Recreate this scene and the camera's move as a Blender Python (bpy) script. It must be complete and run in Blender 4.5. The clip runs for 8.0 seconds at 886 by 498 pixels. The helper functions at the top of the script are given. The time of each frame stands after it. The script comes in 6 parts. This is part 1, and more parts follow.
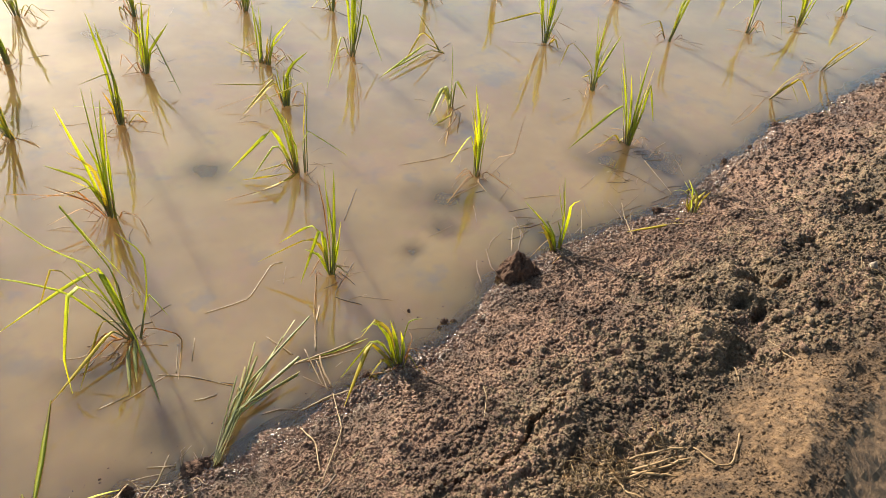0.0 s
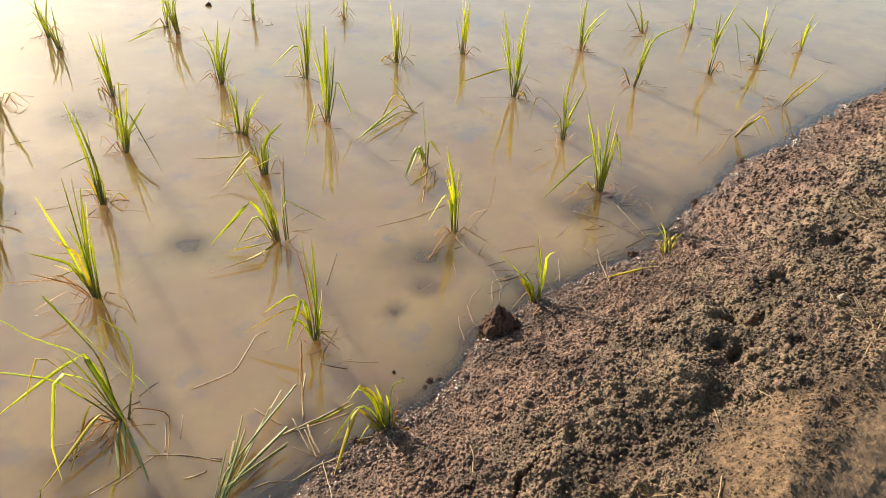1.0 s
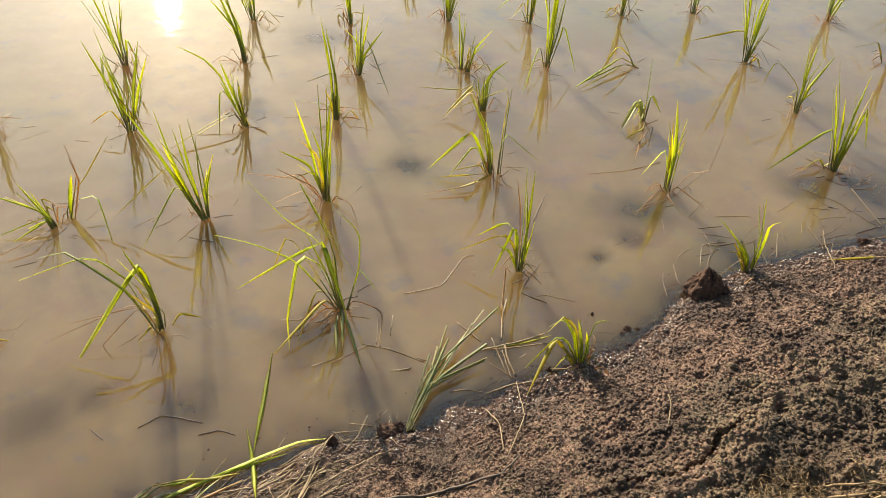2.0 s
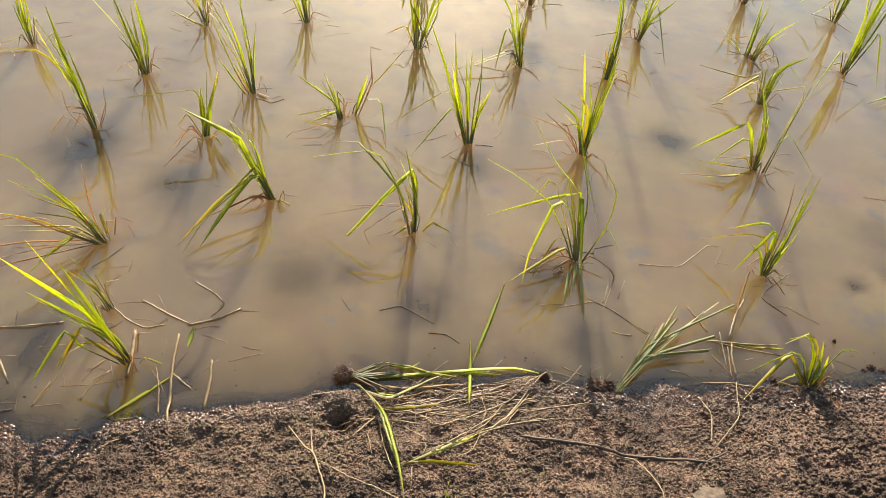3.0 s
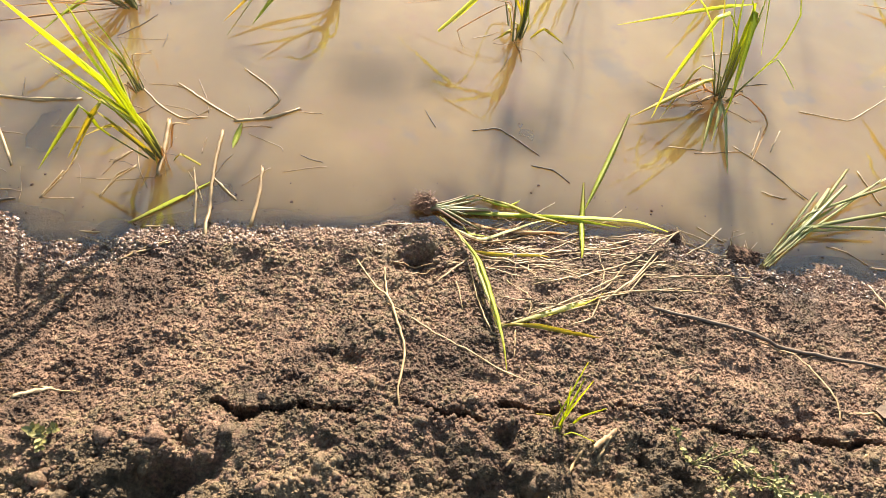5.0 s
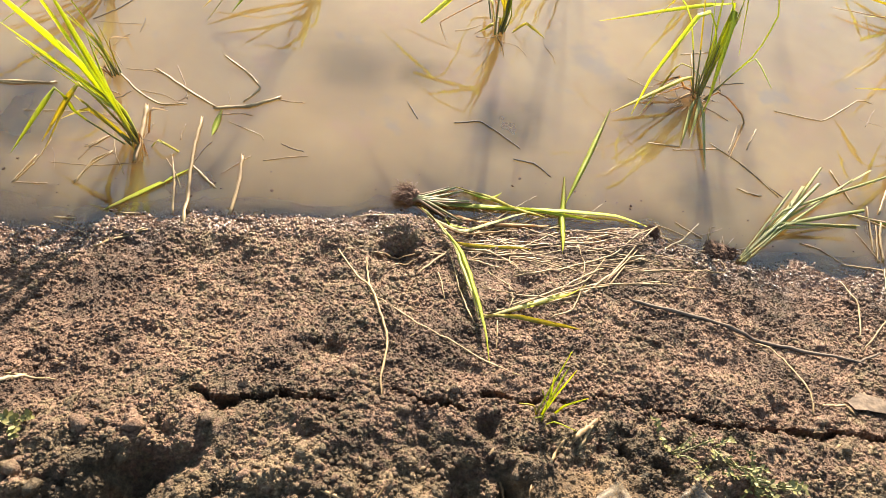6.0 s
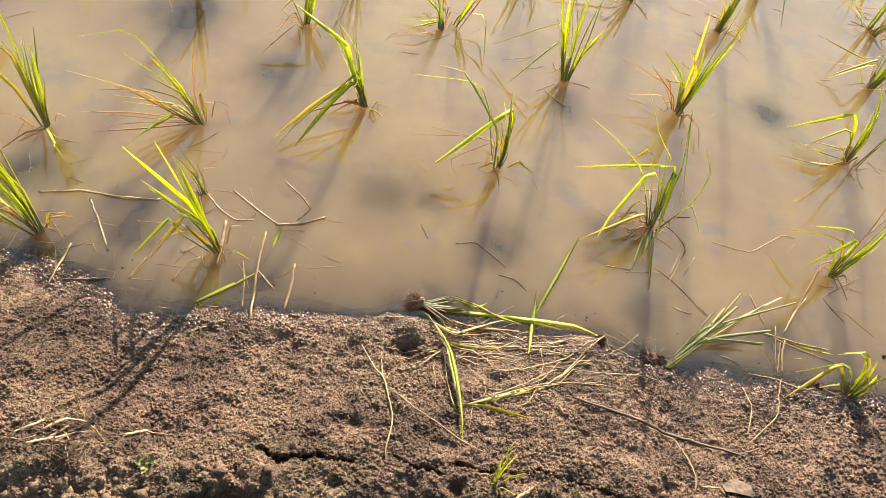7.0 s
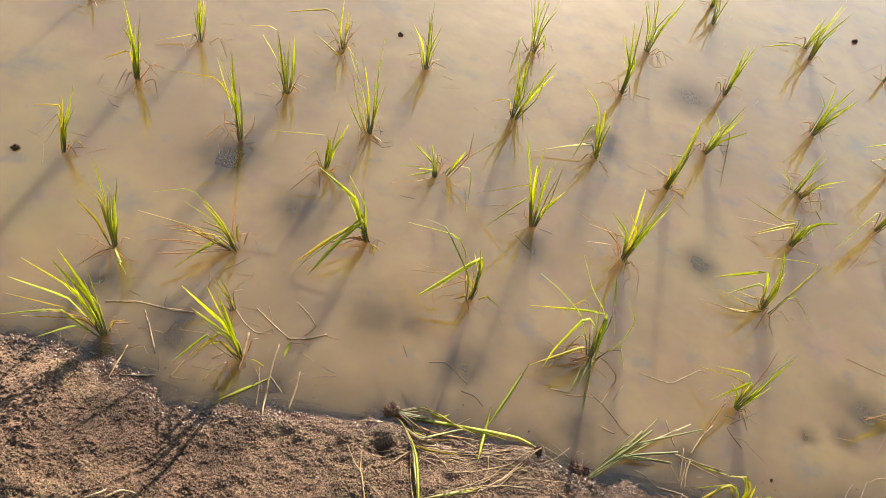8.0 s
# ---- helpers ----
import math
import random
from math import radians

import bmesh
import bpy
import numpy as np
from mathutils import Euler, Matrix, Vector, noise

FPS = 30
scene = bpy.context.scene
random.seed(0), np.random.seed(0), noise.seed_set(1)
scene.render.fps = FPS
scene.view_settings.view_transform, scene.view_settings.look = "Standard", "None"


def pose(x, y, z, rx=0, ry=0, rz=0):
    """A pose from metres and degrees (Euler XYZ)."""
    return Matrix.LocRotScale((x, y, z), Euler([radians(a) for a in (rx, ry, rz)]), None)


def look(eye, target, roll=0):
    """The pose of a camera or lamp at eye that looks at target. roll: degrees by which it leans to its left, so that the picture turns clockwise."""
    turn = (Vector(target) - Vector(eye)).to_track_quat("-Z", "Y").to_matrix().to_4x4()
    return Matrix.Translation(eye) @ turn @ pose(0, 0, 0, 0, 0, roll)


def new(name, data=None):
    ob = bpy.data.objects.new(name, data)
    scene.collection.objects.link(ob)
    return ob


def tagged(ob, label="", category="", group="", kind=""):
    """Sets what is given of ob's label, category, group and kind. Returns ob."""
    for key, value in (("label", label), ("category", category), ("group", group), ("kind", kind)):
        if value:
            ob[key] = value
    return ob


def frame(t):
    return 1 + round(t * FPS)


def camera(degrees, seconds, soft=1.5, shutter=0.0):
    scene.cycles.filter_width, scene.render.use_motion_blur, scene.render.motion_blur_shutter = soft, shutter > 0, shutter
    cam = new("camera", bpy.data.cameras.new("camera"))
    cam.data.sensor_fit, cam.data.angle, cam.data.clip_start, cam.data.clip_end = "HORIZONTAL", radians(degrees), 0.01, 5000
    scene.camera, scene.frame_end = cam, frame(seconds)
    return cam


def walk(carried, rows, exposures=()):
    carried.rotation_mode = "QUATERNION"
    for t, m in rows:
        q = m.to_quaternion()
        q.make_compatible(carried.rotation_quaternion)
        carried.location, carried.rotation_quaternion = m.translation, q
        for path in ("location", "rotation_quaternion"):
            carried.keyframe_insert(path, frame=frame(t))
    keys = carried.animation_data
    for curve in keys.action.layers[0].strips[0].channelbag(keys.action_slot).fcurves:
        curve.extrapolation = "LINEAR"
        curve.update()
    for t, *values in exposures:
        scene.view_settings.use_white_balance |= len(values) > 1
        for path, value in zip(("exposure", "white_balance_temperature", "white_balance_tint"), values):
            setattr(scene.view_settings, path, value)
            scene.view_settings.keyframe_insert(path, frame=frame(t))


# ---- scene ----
cam = camera(64.78, 8.0, 0.45)
PATH = [
    (0, (0.6364, -0.7548, 1.1275), (1.6843, 0.3701, -0.1517), 7.33),
    (0.5, (0.6702, -0.7752, 1.1667), (1.7853, 0.3621, -0.0430), 3.65),
    (1, (0.6491, -0.7765, 1.1774), (1.7630, 0.3980, 0.0027), 3.85),
    (1.5, (0.6113, -0.7714, 1.1771), (1.6237, 0.4818, -0.0080), 2.90),
    (2, (0.5212, -0.7710, 1.1400), (1.2131, 0.6032, -0.1379), 2.55),
    (2.2, (0.4702, -0.7747, 1.1372), (0.9650, 0.6482, -0.1782), 2.32),
    (3.3, (0.3608, -0.8154, 1.1510), (0.4033, 0.6171, -0.2441), 3.44),
    (3.5, (0.3476, -0.8274, 1.1570), (0.2832, 0.6337, -0.2072), 1.75),
    (4, (0.3083, -0.7835, 1.0754), (0.3323, 0.6082, -0.3609), 8.07),
    (4.5, (0.2811, -0.7192, 0.9633), (0.3279, 0.4239, -0.6772), 8.39),
    (5, (0.2754, -0.6298, 0.8784), (0.3884, 0.4679, -0.7896), 11.14),
    (5.2, (0.2711, -0.6211, 0.8654), (0.4387, 0.4680, -0.8037), 14.09),
    (6.3, (0.2540, -0.6538, 0.8797), (0.4652, 0.4429, -0.7794), 16.21),
    (6.5, (0.2386, -0.6698, 0.9595), (0.4855, 0.3357, -0.7517), 19.14),
    (7, (0.2455, -0.7208, 1.2463), (0.3735, 0.4422, -0.3758), 15.80),
    (7.5, (0.2855, -0.7461, 1.4794), (0.4215, 0.4404, -0.1250), 15.46),
    (8, (0.2538, -0.8411, 1.6620), (0.3279, 0.4735, 0.1566), 17.40),
]
EXPOSURES = [(0.0, 1.31, 6850, 10), (1.5, 1.19, 6850, 9.5), (2.0, 1.05, 6850, 7), (3.5, 1.26, 6560, 7), (4.0, 1.25, 6600, 7), (4.5, 1.68, 6780, 7), (5.0, 1.90, 6850, 8.5), (6.5, 1.90, 6850, 8), (7.0, 1.69, 6850, 8.5), (7.5, 1.56, 6850, 8.5), (8.0, 1.36, 6820, 9)]
walk(cam, [(t, look(eye, target, roll)) for t, eye, target, roll in PATH], EXPOSURES)

# ---- world, sun ----
SUN_AZ, SUN_EL = 86.0, 20.0
world = bpy.data.worlds.new("sky")
scene.world = world
world.use_nodes = True
wn = world.node_tree.nodes
sky = wn.new("ShaderNodeTexSky")
sky.sky_type, sky.sun_disc = "NISHITA", False
sky.sun_elevation, sky.sun_rotation = radians(SUN_EL), radians(90 - SUN_AZ)
sky.dust_density, sky.air_density, sky.ozone_density = 0.42, 1.0, 1.0
wn["Background"].inputs["Strength"].default_value = 0.106
# thin streaks of high cloud
aim, veil, streak, thin = wn.new("ShaderNodeTexCoord"), wn.new("ShaderNodeTexNoise"), wn.new("ShaderNodeValToRGB"), wn.new("ShaderNodeMix")
veil.inputs["Scale"].default_value, veil.inputs["Detail"].default_value, veil.inputs["Distortion"].default_value = 3.2, 5.0, 0.6
for stop, place, shade in zip(streak.color_ramp.elements, (0.38, 0.66), ((0.98, 0.94, 0.84, 1), (1.22, 1.15, 1.01, 1))):
    stop.position, stop.color = place, shade
thin.data_type, thin.blend_type = "RGBA", "MULTIPLY"
thin.inputs[0].default_value = 1.0
for a, b in ((aim.outputs["Generated"], veil.inputs["Vector"]), (veil.outputs["Fac"], streak.inputs[0]), (sky.outputs[0], thin.inputs[6]), (streak.outputs[0], thin.inputs[7]), (thin.outputs[2], wn["Background"].inputs["Color"])):
    world.node_tree.links.new(a, b)
sun = new("sun", bpy.data.lights.new("sun", "SUN"))
sun.data.energy, sun.data.angle, sun.data.color = 5.0, radians(0.7), (1.0, 0.895, 0.755)
sun_from = Vector((math.cos(radians(SUN_EL)) * math.cos(radians(SUN_AZ)), math.cos(radians(SUN_EL)) * math.sin(radians(SUN_AZ)), math.sin(radians(SUN_EL))))
sun.matrix_world = look(sun_from * 20, (0, 0, 0))


# ---- materials ----
def material(name):
    m = bpy.data.materials.new(name)
    m.use_nodes = True
    t = m.node_tree
    return m, t, t.nodes["Principled BSDF"]


def node(t, kind, **inputs):
    nd = t.nodes.new("ShaderNode" + kind)
    for k, v in inputs.items():
        nd.inputs[k.replace("_", " ")].default_value = v
    return nd


def noise_tex(t, scale, detail=4.0, rough=0.55, vec=None):
    nd = node(t, "TexNoise", Scale=scale, Detail=detail, Roughness=rough)
    if vec is not None:
        t.links.new(vec, nd.inputs["Vector"])
    return nd.outputs["Fac"]


def ramp(t, fac, *stops):
    nd = t.nodes.new("ShaderNodeValToRGB")
    el = nd.color_ramp.elements
    while len(el) < len(stops):
        el.new(0.5)
    for e, (p, c) in zip(el, stops):
        e.position, e.color = p, (*c, 1) if len(c) == 3 else c
    t.links.new(fac, nd.inputs[0])
    return nd.outputs[0]


def mix(t, fac, a, b, mode="MIX"):
    nd = t.nodes.new("ShaderNodeMix")
    nd.data_type, nd.blend_type = "RGBA", mode
    for sock, v in ((nd.inputs[0], fac), (nd.inputs[6], a), (nd.inputs[7], b)):
        if hasattr(v, "is_output"):
            t.links.new(v, sock)
        else:
            sock.default_value = v if isinstance(v, float) else (*v, 1)
    return nd.outputs[2]


def maths(t, op, a, b=0.0, clamp=False):
    nd = t.nodes.new("ShaderNodeMath")
    nd.operation, nd.use_clamp = op, clamp
    for sock, v in ((nd.inputs[0], a), (nd.inputs[1], b)):
        if hasattr(v, "is_output"):
            t.links.new(v, sock)
        else:
            sock.default_value = v
    return nd.outputs[0]


def span(t, v, lo, hi, a=0.0, b=1.0):
    nd = t.nodes.new("ShaderNodeMapRange")
    nd.interpolation_type = "SMOOTHSTEP"
    for i, x in enumerate((lo, hi, a, b)):
        nd.inputs[i + 1].default_value = x
    t.links.new(v, nd.inputs[0])
    return nd.outputs[0]


def bump(t, bsdf, height, strength, distance):
    nd = node(t, "Bump", Strength=strength, Distance=distance)
    t.links.new(height, nd.inputs["Height"])
    t.links.new(nd.outputs[0], bsdf.inputs["Normal"])


def position(t):
    g = t.nodes.new("ShaderNodeNewGeometry")
    s = t.nodes.new("ShaderNodeSeparateXYZ")
    t.links.new(g.outputs["Position"], s.inputs[0])
    return g.outputs["Position"], s.outputs


def zone(t, name):
    """A zone of the bank, stored on the mesh."""
    nd = t.nodes.new("ShaderNodeAttribute")
    nd.attribute_name = name
    return nd.outputs["Fac"]


def mud_material():
    """Crumbly soil: wet and glossy at the water, red-brown and olive crumbs on the slope, tan and drier on the top."""
    m, t, b = material("bank_mud")
    pos, (px, py, pz) = position(t)
    grain = noise_tex(t, 210, 5, 0.7, pos)
    mid = noise_tex(t, 26, 5, 0.6, pos)
    big = noise_tex(t, 5.0, 4, 0.55, pos)
    red = ramp(t, grain, (0.32, (0.120, 0.071, 0.054)), (0.5, (0.275, 0.168, 0.128)), (0.70, (0.52, 0.345, 0.270)))
    olive = ramp(t, grain, (0.32, (0.112, 0.080, 0.050)), (0.5, (0.250, 0.186, 0.120)), (0.70, (0.49, 0.380, 0.258)))
    dry = ramp(t, noise_tex(t, 75, 6, 0.7, pos), (0.32, (0.082, 0.052, 0.030)), (0.52, (0.225, 0.146, 0.085)), (0.74, (0.40, 0.273, 0.167)))
    patch = maths(t, "ADD", zone(t, "olive"), maths(t, "MULTIPLY", maths(t, "SUBTRACT", maths(t, "ADD", mid, big), 1.0), 1.1))
    patch = maths(t, "ADD", patch, maths(t, "MULTIPLY", maths(t, "SUBTRACT", noise_tex(t, 95, 2, 0.5, pos), 0.5), 1.5))
    soil = mix(t, span(t, patch, 0.22, 0.78), red, olive)
    soil = mix(t, span(t, patch, 0.20, -0.20, 0.0, 0.75), soil, ramp(t, grain, (0.32, (0.050, 0.024, 0.016)), (0.5, (0.118, 0.060, 0.038)), (0.70, (0.25, 0.140, 0.092))))
    soil = mix(t, span(t, patch, 0.65, 1.05, 0.0, 0.7), soil, ramp(t, grain, (0.32, (0.062, 0.041, 0.025)), (0.5, (0.145, 0.100, 0.061)), (0.70, (0.31, 0.228, 0.145))))
    soil = mix(t, zone(t, "dry"), soil, dry)
    moist = span(t, noise_tex(t, 9, 5, 0.65, pos), 0.36, 0.62)
    soil = mix(t, 1.0, soil, mix(t, moist, (0.31, 0.272, 0.222), (0.80, 0.735, 0.625)), "MULTIPLY")
    wet = span(t, maths(t, "ADD", pz, maths(t, "MULTIPLY", maths(t, "SUBTRACT", mid, 0.5), 0.03)), 0.030, 0.004)
    soil = mix(t, maths(t, "MULTIPLY", wet, 0.6), soil, (0.135, 0.072, 0.049))
    soil = mix(t, span(t, pz, 0.002, -0.002), soil, (0.250, 0.148, 0.105))
    soil = mix(t, zone(t, "murk"), soil, (0.055, 0.048, 0.047))
    t.links.new(soil, b.inputs["Base Color"])
    t.links.new(span(t, wet, 0.0, 1.0, 0.6, 0.17), b.inputs["Roughness"])
    t.links.new(span(t, wet, 0.0, 1.0, 0.34, 0.9), b.inputs["Specular IOR Level"])
    bump(t, b, maths(t, "ADD", noise_tex(t, 520, 4, 0.7, pos), maths(t, "MULTIPLY", noise_tex(t, 170, 4, 0.7, pos), 1.6)), 1.0, 0.0030)
    return m


def water_material():
    """Still, silty tan water: light scatters a few centimetres inside, the surface mirrors the sky."""
    m, t, b = material("muddy_water")
    pos, (px, py, pz) = position(t)
    big = noise_tex(t, 1.7, 4, 0.6, pos)
    mid = noise_tex(t, 6.0, 3, 0.5, pos)
    silt = mix(t, span(t, maths(t, "ADD", maths(t, "MULTIPLY", big, 0.7), maths(t, "MULTIPLY", mid, 0.3)), 0.40, 0.62), (0.262, 0.165, 0.064), (0.330, 0.214, 0.087))
    silt = mix(t, span(t, noise_tex(t, 0.9, 3, 0.6, pos), 0.48, 0.68, 0.0, 0.7), silt, (0.262, 0.190, 0.066))
    silt = mix(t, span(t, noise_tex(t, 5.2, 5, 0.65, pos), 0.50, 0.66, 0.0, 0.55), silt, (0.280, 0.160, 0.085))
    patch = span(t, noise_tex(t, 3.6, 4, 0.65, pos), 0.55, 0.74)
    silt = mix(t, maths(t, "MULTIPLY", patch, 0.6), silt, (0.162, 0.130, 0.110))
    smudge = span(t, noise_tex(t, 8.5, 3, 0.6, pos), 0.60, 0.74)
    silt = mix(t, maths(t, "MULTIPLY", smudge, 0.42), silt, (0.158, 0.134, 0.122))
    t.links.new(silt, b.inputs["Base Color"])
    b.inputs["Roughness"].default_value = 0.014
    b.inputs["IOR"].default_value = 1.66
    b.inputs["Specular IOR Level"].default_value = 1.0
    b.inputs["Subsurface Weight"].default_value = 1.0
    b.inputs["Subsurface Radius"].default_value = (1.0, 0.8, 0.5)
    bump(t, b, maths(t, "ADD", noise_tex(t, 9, 2, 0.5, pos), maths(t, "MULTIPLY", noise_tex(t, 34, 2, 0.5, pos), 0.12)), 0.07, 0.02)
    # in the shallows the silt hides less of the bed
    deep = t.nodes.new("ShaderNodeAttribute")
    deep.attribute_name = "depth"
    t.links.new(span(t, deep.outputs["Fac"], 0.0, 0.06, 0.22, 0.6), b.inputs["Subsurface Scale"])
    cover = maths(t, "SUBTRACT", 1.0, maths(t, "POWER", 2.718, maths(t, "DIVIDE", deep.outputs["Fac"], -0.019)), True)
    clear = node(t, "BsdfTransparent", Color=(1.0, 0.93, 0.84, 1))
    shine = node(t, "BsdfGlossy", Color=(1, 1, 1, 1), Roughness=0.014)
    film, out = t.nodes.new("ShaderNodeMixShader"), t.nodes.new("ShaderNodeMixShader")
    t.links.new(node(t, "Fresnel", IOR=1.66).outputs[0], film.inputs[0])
    t.links.new(clear.outputs[0], film.inputs[1])
    t.links.new(shine.outputs[0], film.inputs[2])
    t.links.new(cover, out.inputs[0])
    t.links.new(film.outputs[0], out.inputs[1])
    t.links.new(b.outputs[0], out.inputs[2])
    t.links.new(out.outputs[0], t.nodes["Material Output"].inputs["Surface"])
    return m


def blade_material(name, low, high, tip, glow, gloss=0.48):
    """A leaf: colour from base to tip, fine ribs, light shining through."""
    m, t, b = material(name)
    pos, _ = position(t)
    along = t.nodes.new("ShaderNodeAttribute")
    along.attribute_name = "along"
    a = along.outputs["Fac"]
    info = t.nodes.new("ShaderNodeObjectInfo")
    rnd = info.outputs["Random"]
    col = mix(t, span(t, a, 0.05, 0.45), low, high)
    edge = maths(t, "ADD", a, maths(t, "MULTIPLY", maths(t, "SUBTRACT", rnd, 0.5), 0.5))
    col = mix(t, span(t, edge, 0.75, 1.25), col, tip)
    col = mix(t, span(t, noise_tex(t, 70, 3, 0.6, pos), 0.55, 0.85, 0.0, 0.35), col, tip)
    rib = maths(t, "ABSOLUTE", zone(t, "across"))
    vein = maths(t, "MULTIPLY", maths(t, "SINE", maths(t, "MULTIPLY", rib, 22.0)), 0.5)
    col = mix(t, span(t, rib, 0.16, 0.05, 0.0, 0.45), col, tip)
    col = mix(t, span(t, noise_tex(t, 26, 4, 0.7, pos), 0.58, 0.72, 0.0, 0.55), col, (0.36, 0.24, 0.11))
    shade = maths(t, "ADD", maths(t, "ADD", 0.80, maths(t, "MULTIPLY", rnd, 0.45)), maths(t, "MULTIPLY", vein, 0.22))
    bump(t, b, vein, 0.5, 0.0006)
    dark = t.nodes.new("ShaderNodeVectorMath")
    dark.operation = "SCALE"
    t.links.new(col, dark.inputs[0])
    t.links.new(shade, dark.inputs["Scale"])
    col = dark.outputs[0]
    t.links.new(col, b.inputs["Base Color"])
    b.inputs["Roughness"].default_value = gloss
    tr = t.nodes.new("ShaderNodeBsdfTranslucent")
    t.links.new(mix(t, 1.0, col, glow, "MULTIPLY"), tr.inputs["Color"])
    add = t.nodes.new("ShaderNodeMixShader")
    add.inputs[0].default_value = 0.57
    t.links.new(b.outputs[0], add.inputs[1])
    t.links.new(tr.outputs[0], add.inputs[2])
    t.links.new(add.outputs[0], t.nodes["Material Output"].inputs["Surface"])
    return m


def plain_material(name, a, b_, scale, rough=0.8, relief=0.002):
    m, t, b = material(name)
    pos, _ = position(t)
    n = noise_tex(t, scale, 5, 0.65, pos)
    t.links.new(ramp(t, n, (0.3, a), (0.7, b_)), b.inputs["Base Color"])
    b.inputs["Roughness"].default_value = rough
    bump(t, b, n, 0.6, relief)
    return m


MUD, WATER = mud_material(), water_material()
BLADES = {
    "g": blade_material("green_leaf", (0.31, 0.285, 0.060), (0.45, 0.50, 0.062), (0.66, 0.64, 0.115), (1.32, 1.27, 0.5)),
    "y": blade_material("yellow_leaf", (0.36, 0.29, 0.07), (0.54, 0.48, 0.08), (0.58, 0.44, 0.12), (1.15, 1.1, 0.75)),
    "b": blade_material("dry_leaf", (0.26, 0.15, 0.072), (0.50, 0.335, 0.165), (0.62, 0.47, 0.26), (1.15, 1.0, 0.75), 0.6),
    "d": blade_material("dark_stalk", (0.18, 0.14, 0.05), (0.32, 0.34, 0.055), (0.48, 0.48, 0.09), (1.2, 1.2, 0.7)),
    "k": blade_material("cut_stalk", (0.42, 0.40, 0.21), (0.36, 0.385, 0.16), (0.44, 0.38, 0.20), (1.35, 1.3, 0.9), 0.35),
    "w": blade_material("faded_leaf", (0.42, 0.36, 0.17), (0.50, 0.50, 0.22), (0.66, 0.58, 0.32), (1.2, 1.2, 0.8)),
}
STRAW = plain_material("straw", (0.161, 0.093, 0.041), (0.348, 0.232, 0.105), 60, 0.55)
PALE_STRAW = plain_material("pale_straw", (0.219, 0.151, 0.081), (0.396, 0.299, 0.170), 60, 0.6)
BROWN_STRAW = plain_material("brown_straw", (0.110, 0.058, 0.028), (0.285, 0.169, 0.072), 60, 0.6)
TWIG = plain_material("dark_twig", (0.06, 0.04, 0.028), (0.16, 0.11, 0.075), 80, 0.7)
SHEATH = plain_material("leaf_sheath", (0.10, 0.075, 0.03), (0.24, 0.24, 0.07), 45, 0.5)
CLOD = plain_material("soil_crumb", (0.10, 0.058, 0.034), (0.30, 0.185, 0.110), 75, 0.6, 0.004)
WEED = plain_material("weed_leaf", (0.12, 0.105, 0.030), (0.27, 0.235, 0.070), 90, 0.6)
WET_CLOD = plain_material("wet_mud", (0.10, 0.056, 0.040), (0.27, 0.165, 0.118), 90, 0.15, 0.003)
WET_CLOD.node_tree.nodes["Principled BSDF"].inputs["Specular IOR Level"].default_value = 1.0
DARK_CLOD = plain_material("dark_clod", (0.032, 0.016, 0.010), (0.125, 0.066, 0.042), 140, 0.85, 0.008)
DARK_CLOD.node_tree.nodes["Principled BSDF"].inputs["Specular IOR Level"].default_value = 0.2
ROOT = plain_material("red_root", (0.08, 0.034, 0.018), (0.24, 0.112, 0.06), 120, 0.7)


# ---- the lie of the land: the waterline runs along x, the field lies to +y, the bank rises to -y ----
SHORE_X = (-300, -1.5, -.69, -.6, -.5, -.4, -.33, -.26, -.2, -.14, -.08, 0, .12, .2, .26, .45, .7, .78, .9, 1.0, 1.1, 1.2, 1.4, 1.5, 1.57, 1.76, 1.9, 2.05, 2.26, 2.42, 2.6, 2.76, 2.98, 3.2, 3.5, 3.85, 4.2, 6, 300)
SHORE_Y = (-.04, -.04, -.04, -.023, -.026, -.043, -.06, -.1, -.12, -.105, -.075, -.055, -.048, -.04, -.022, -.005, -.002, -.022, -.02, -.012, -.012, -.012, -.003, .025, .06, .08, .07, .054, .028, .058, .09, .097, .14, .12, .14, .15, .107, .1, .1)


def lattice(i, j, seed):
    h = (i * 374761393 + j * 668265263 + seed * 1442695041) & 0xFFFFFFFF
    h = ((h ^ (h >> 13)) * 1274126177) & 0xFFFFFFFF
    return ((h ^ (h >> 16)) & 0xFFFF) / 65535.0


def waves(x, y, cell, seed):
    """Smooth value noise, -1 to 1."""
    u, v = x / cell, y / cell
    i, j = np.floor(u).astype(np.int64), np.floor(v).astype(np.int64)
    f, g = u - i, v - j
    f, g = f * f * (3 - 2 * f), g * g * (3 - 2 * g)
    low = lattice(i, j, seed) * (1 - f) + lattice(i + 1, j, seed) * f
    high = lattice(i, j + 1, seed) * (1 - f) + lattice(i + 1, j + 1, seed) * f
    return 2 * (low * (1 - g) + high * g) - 1


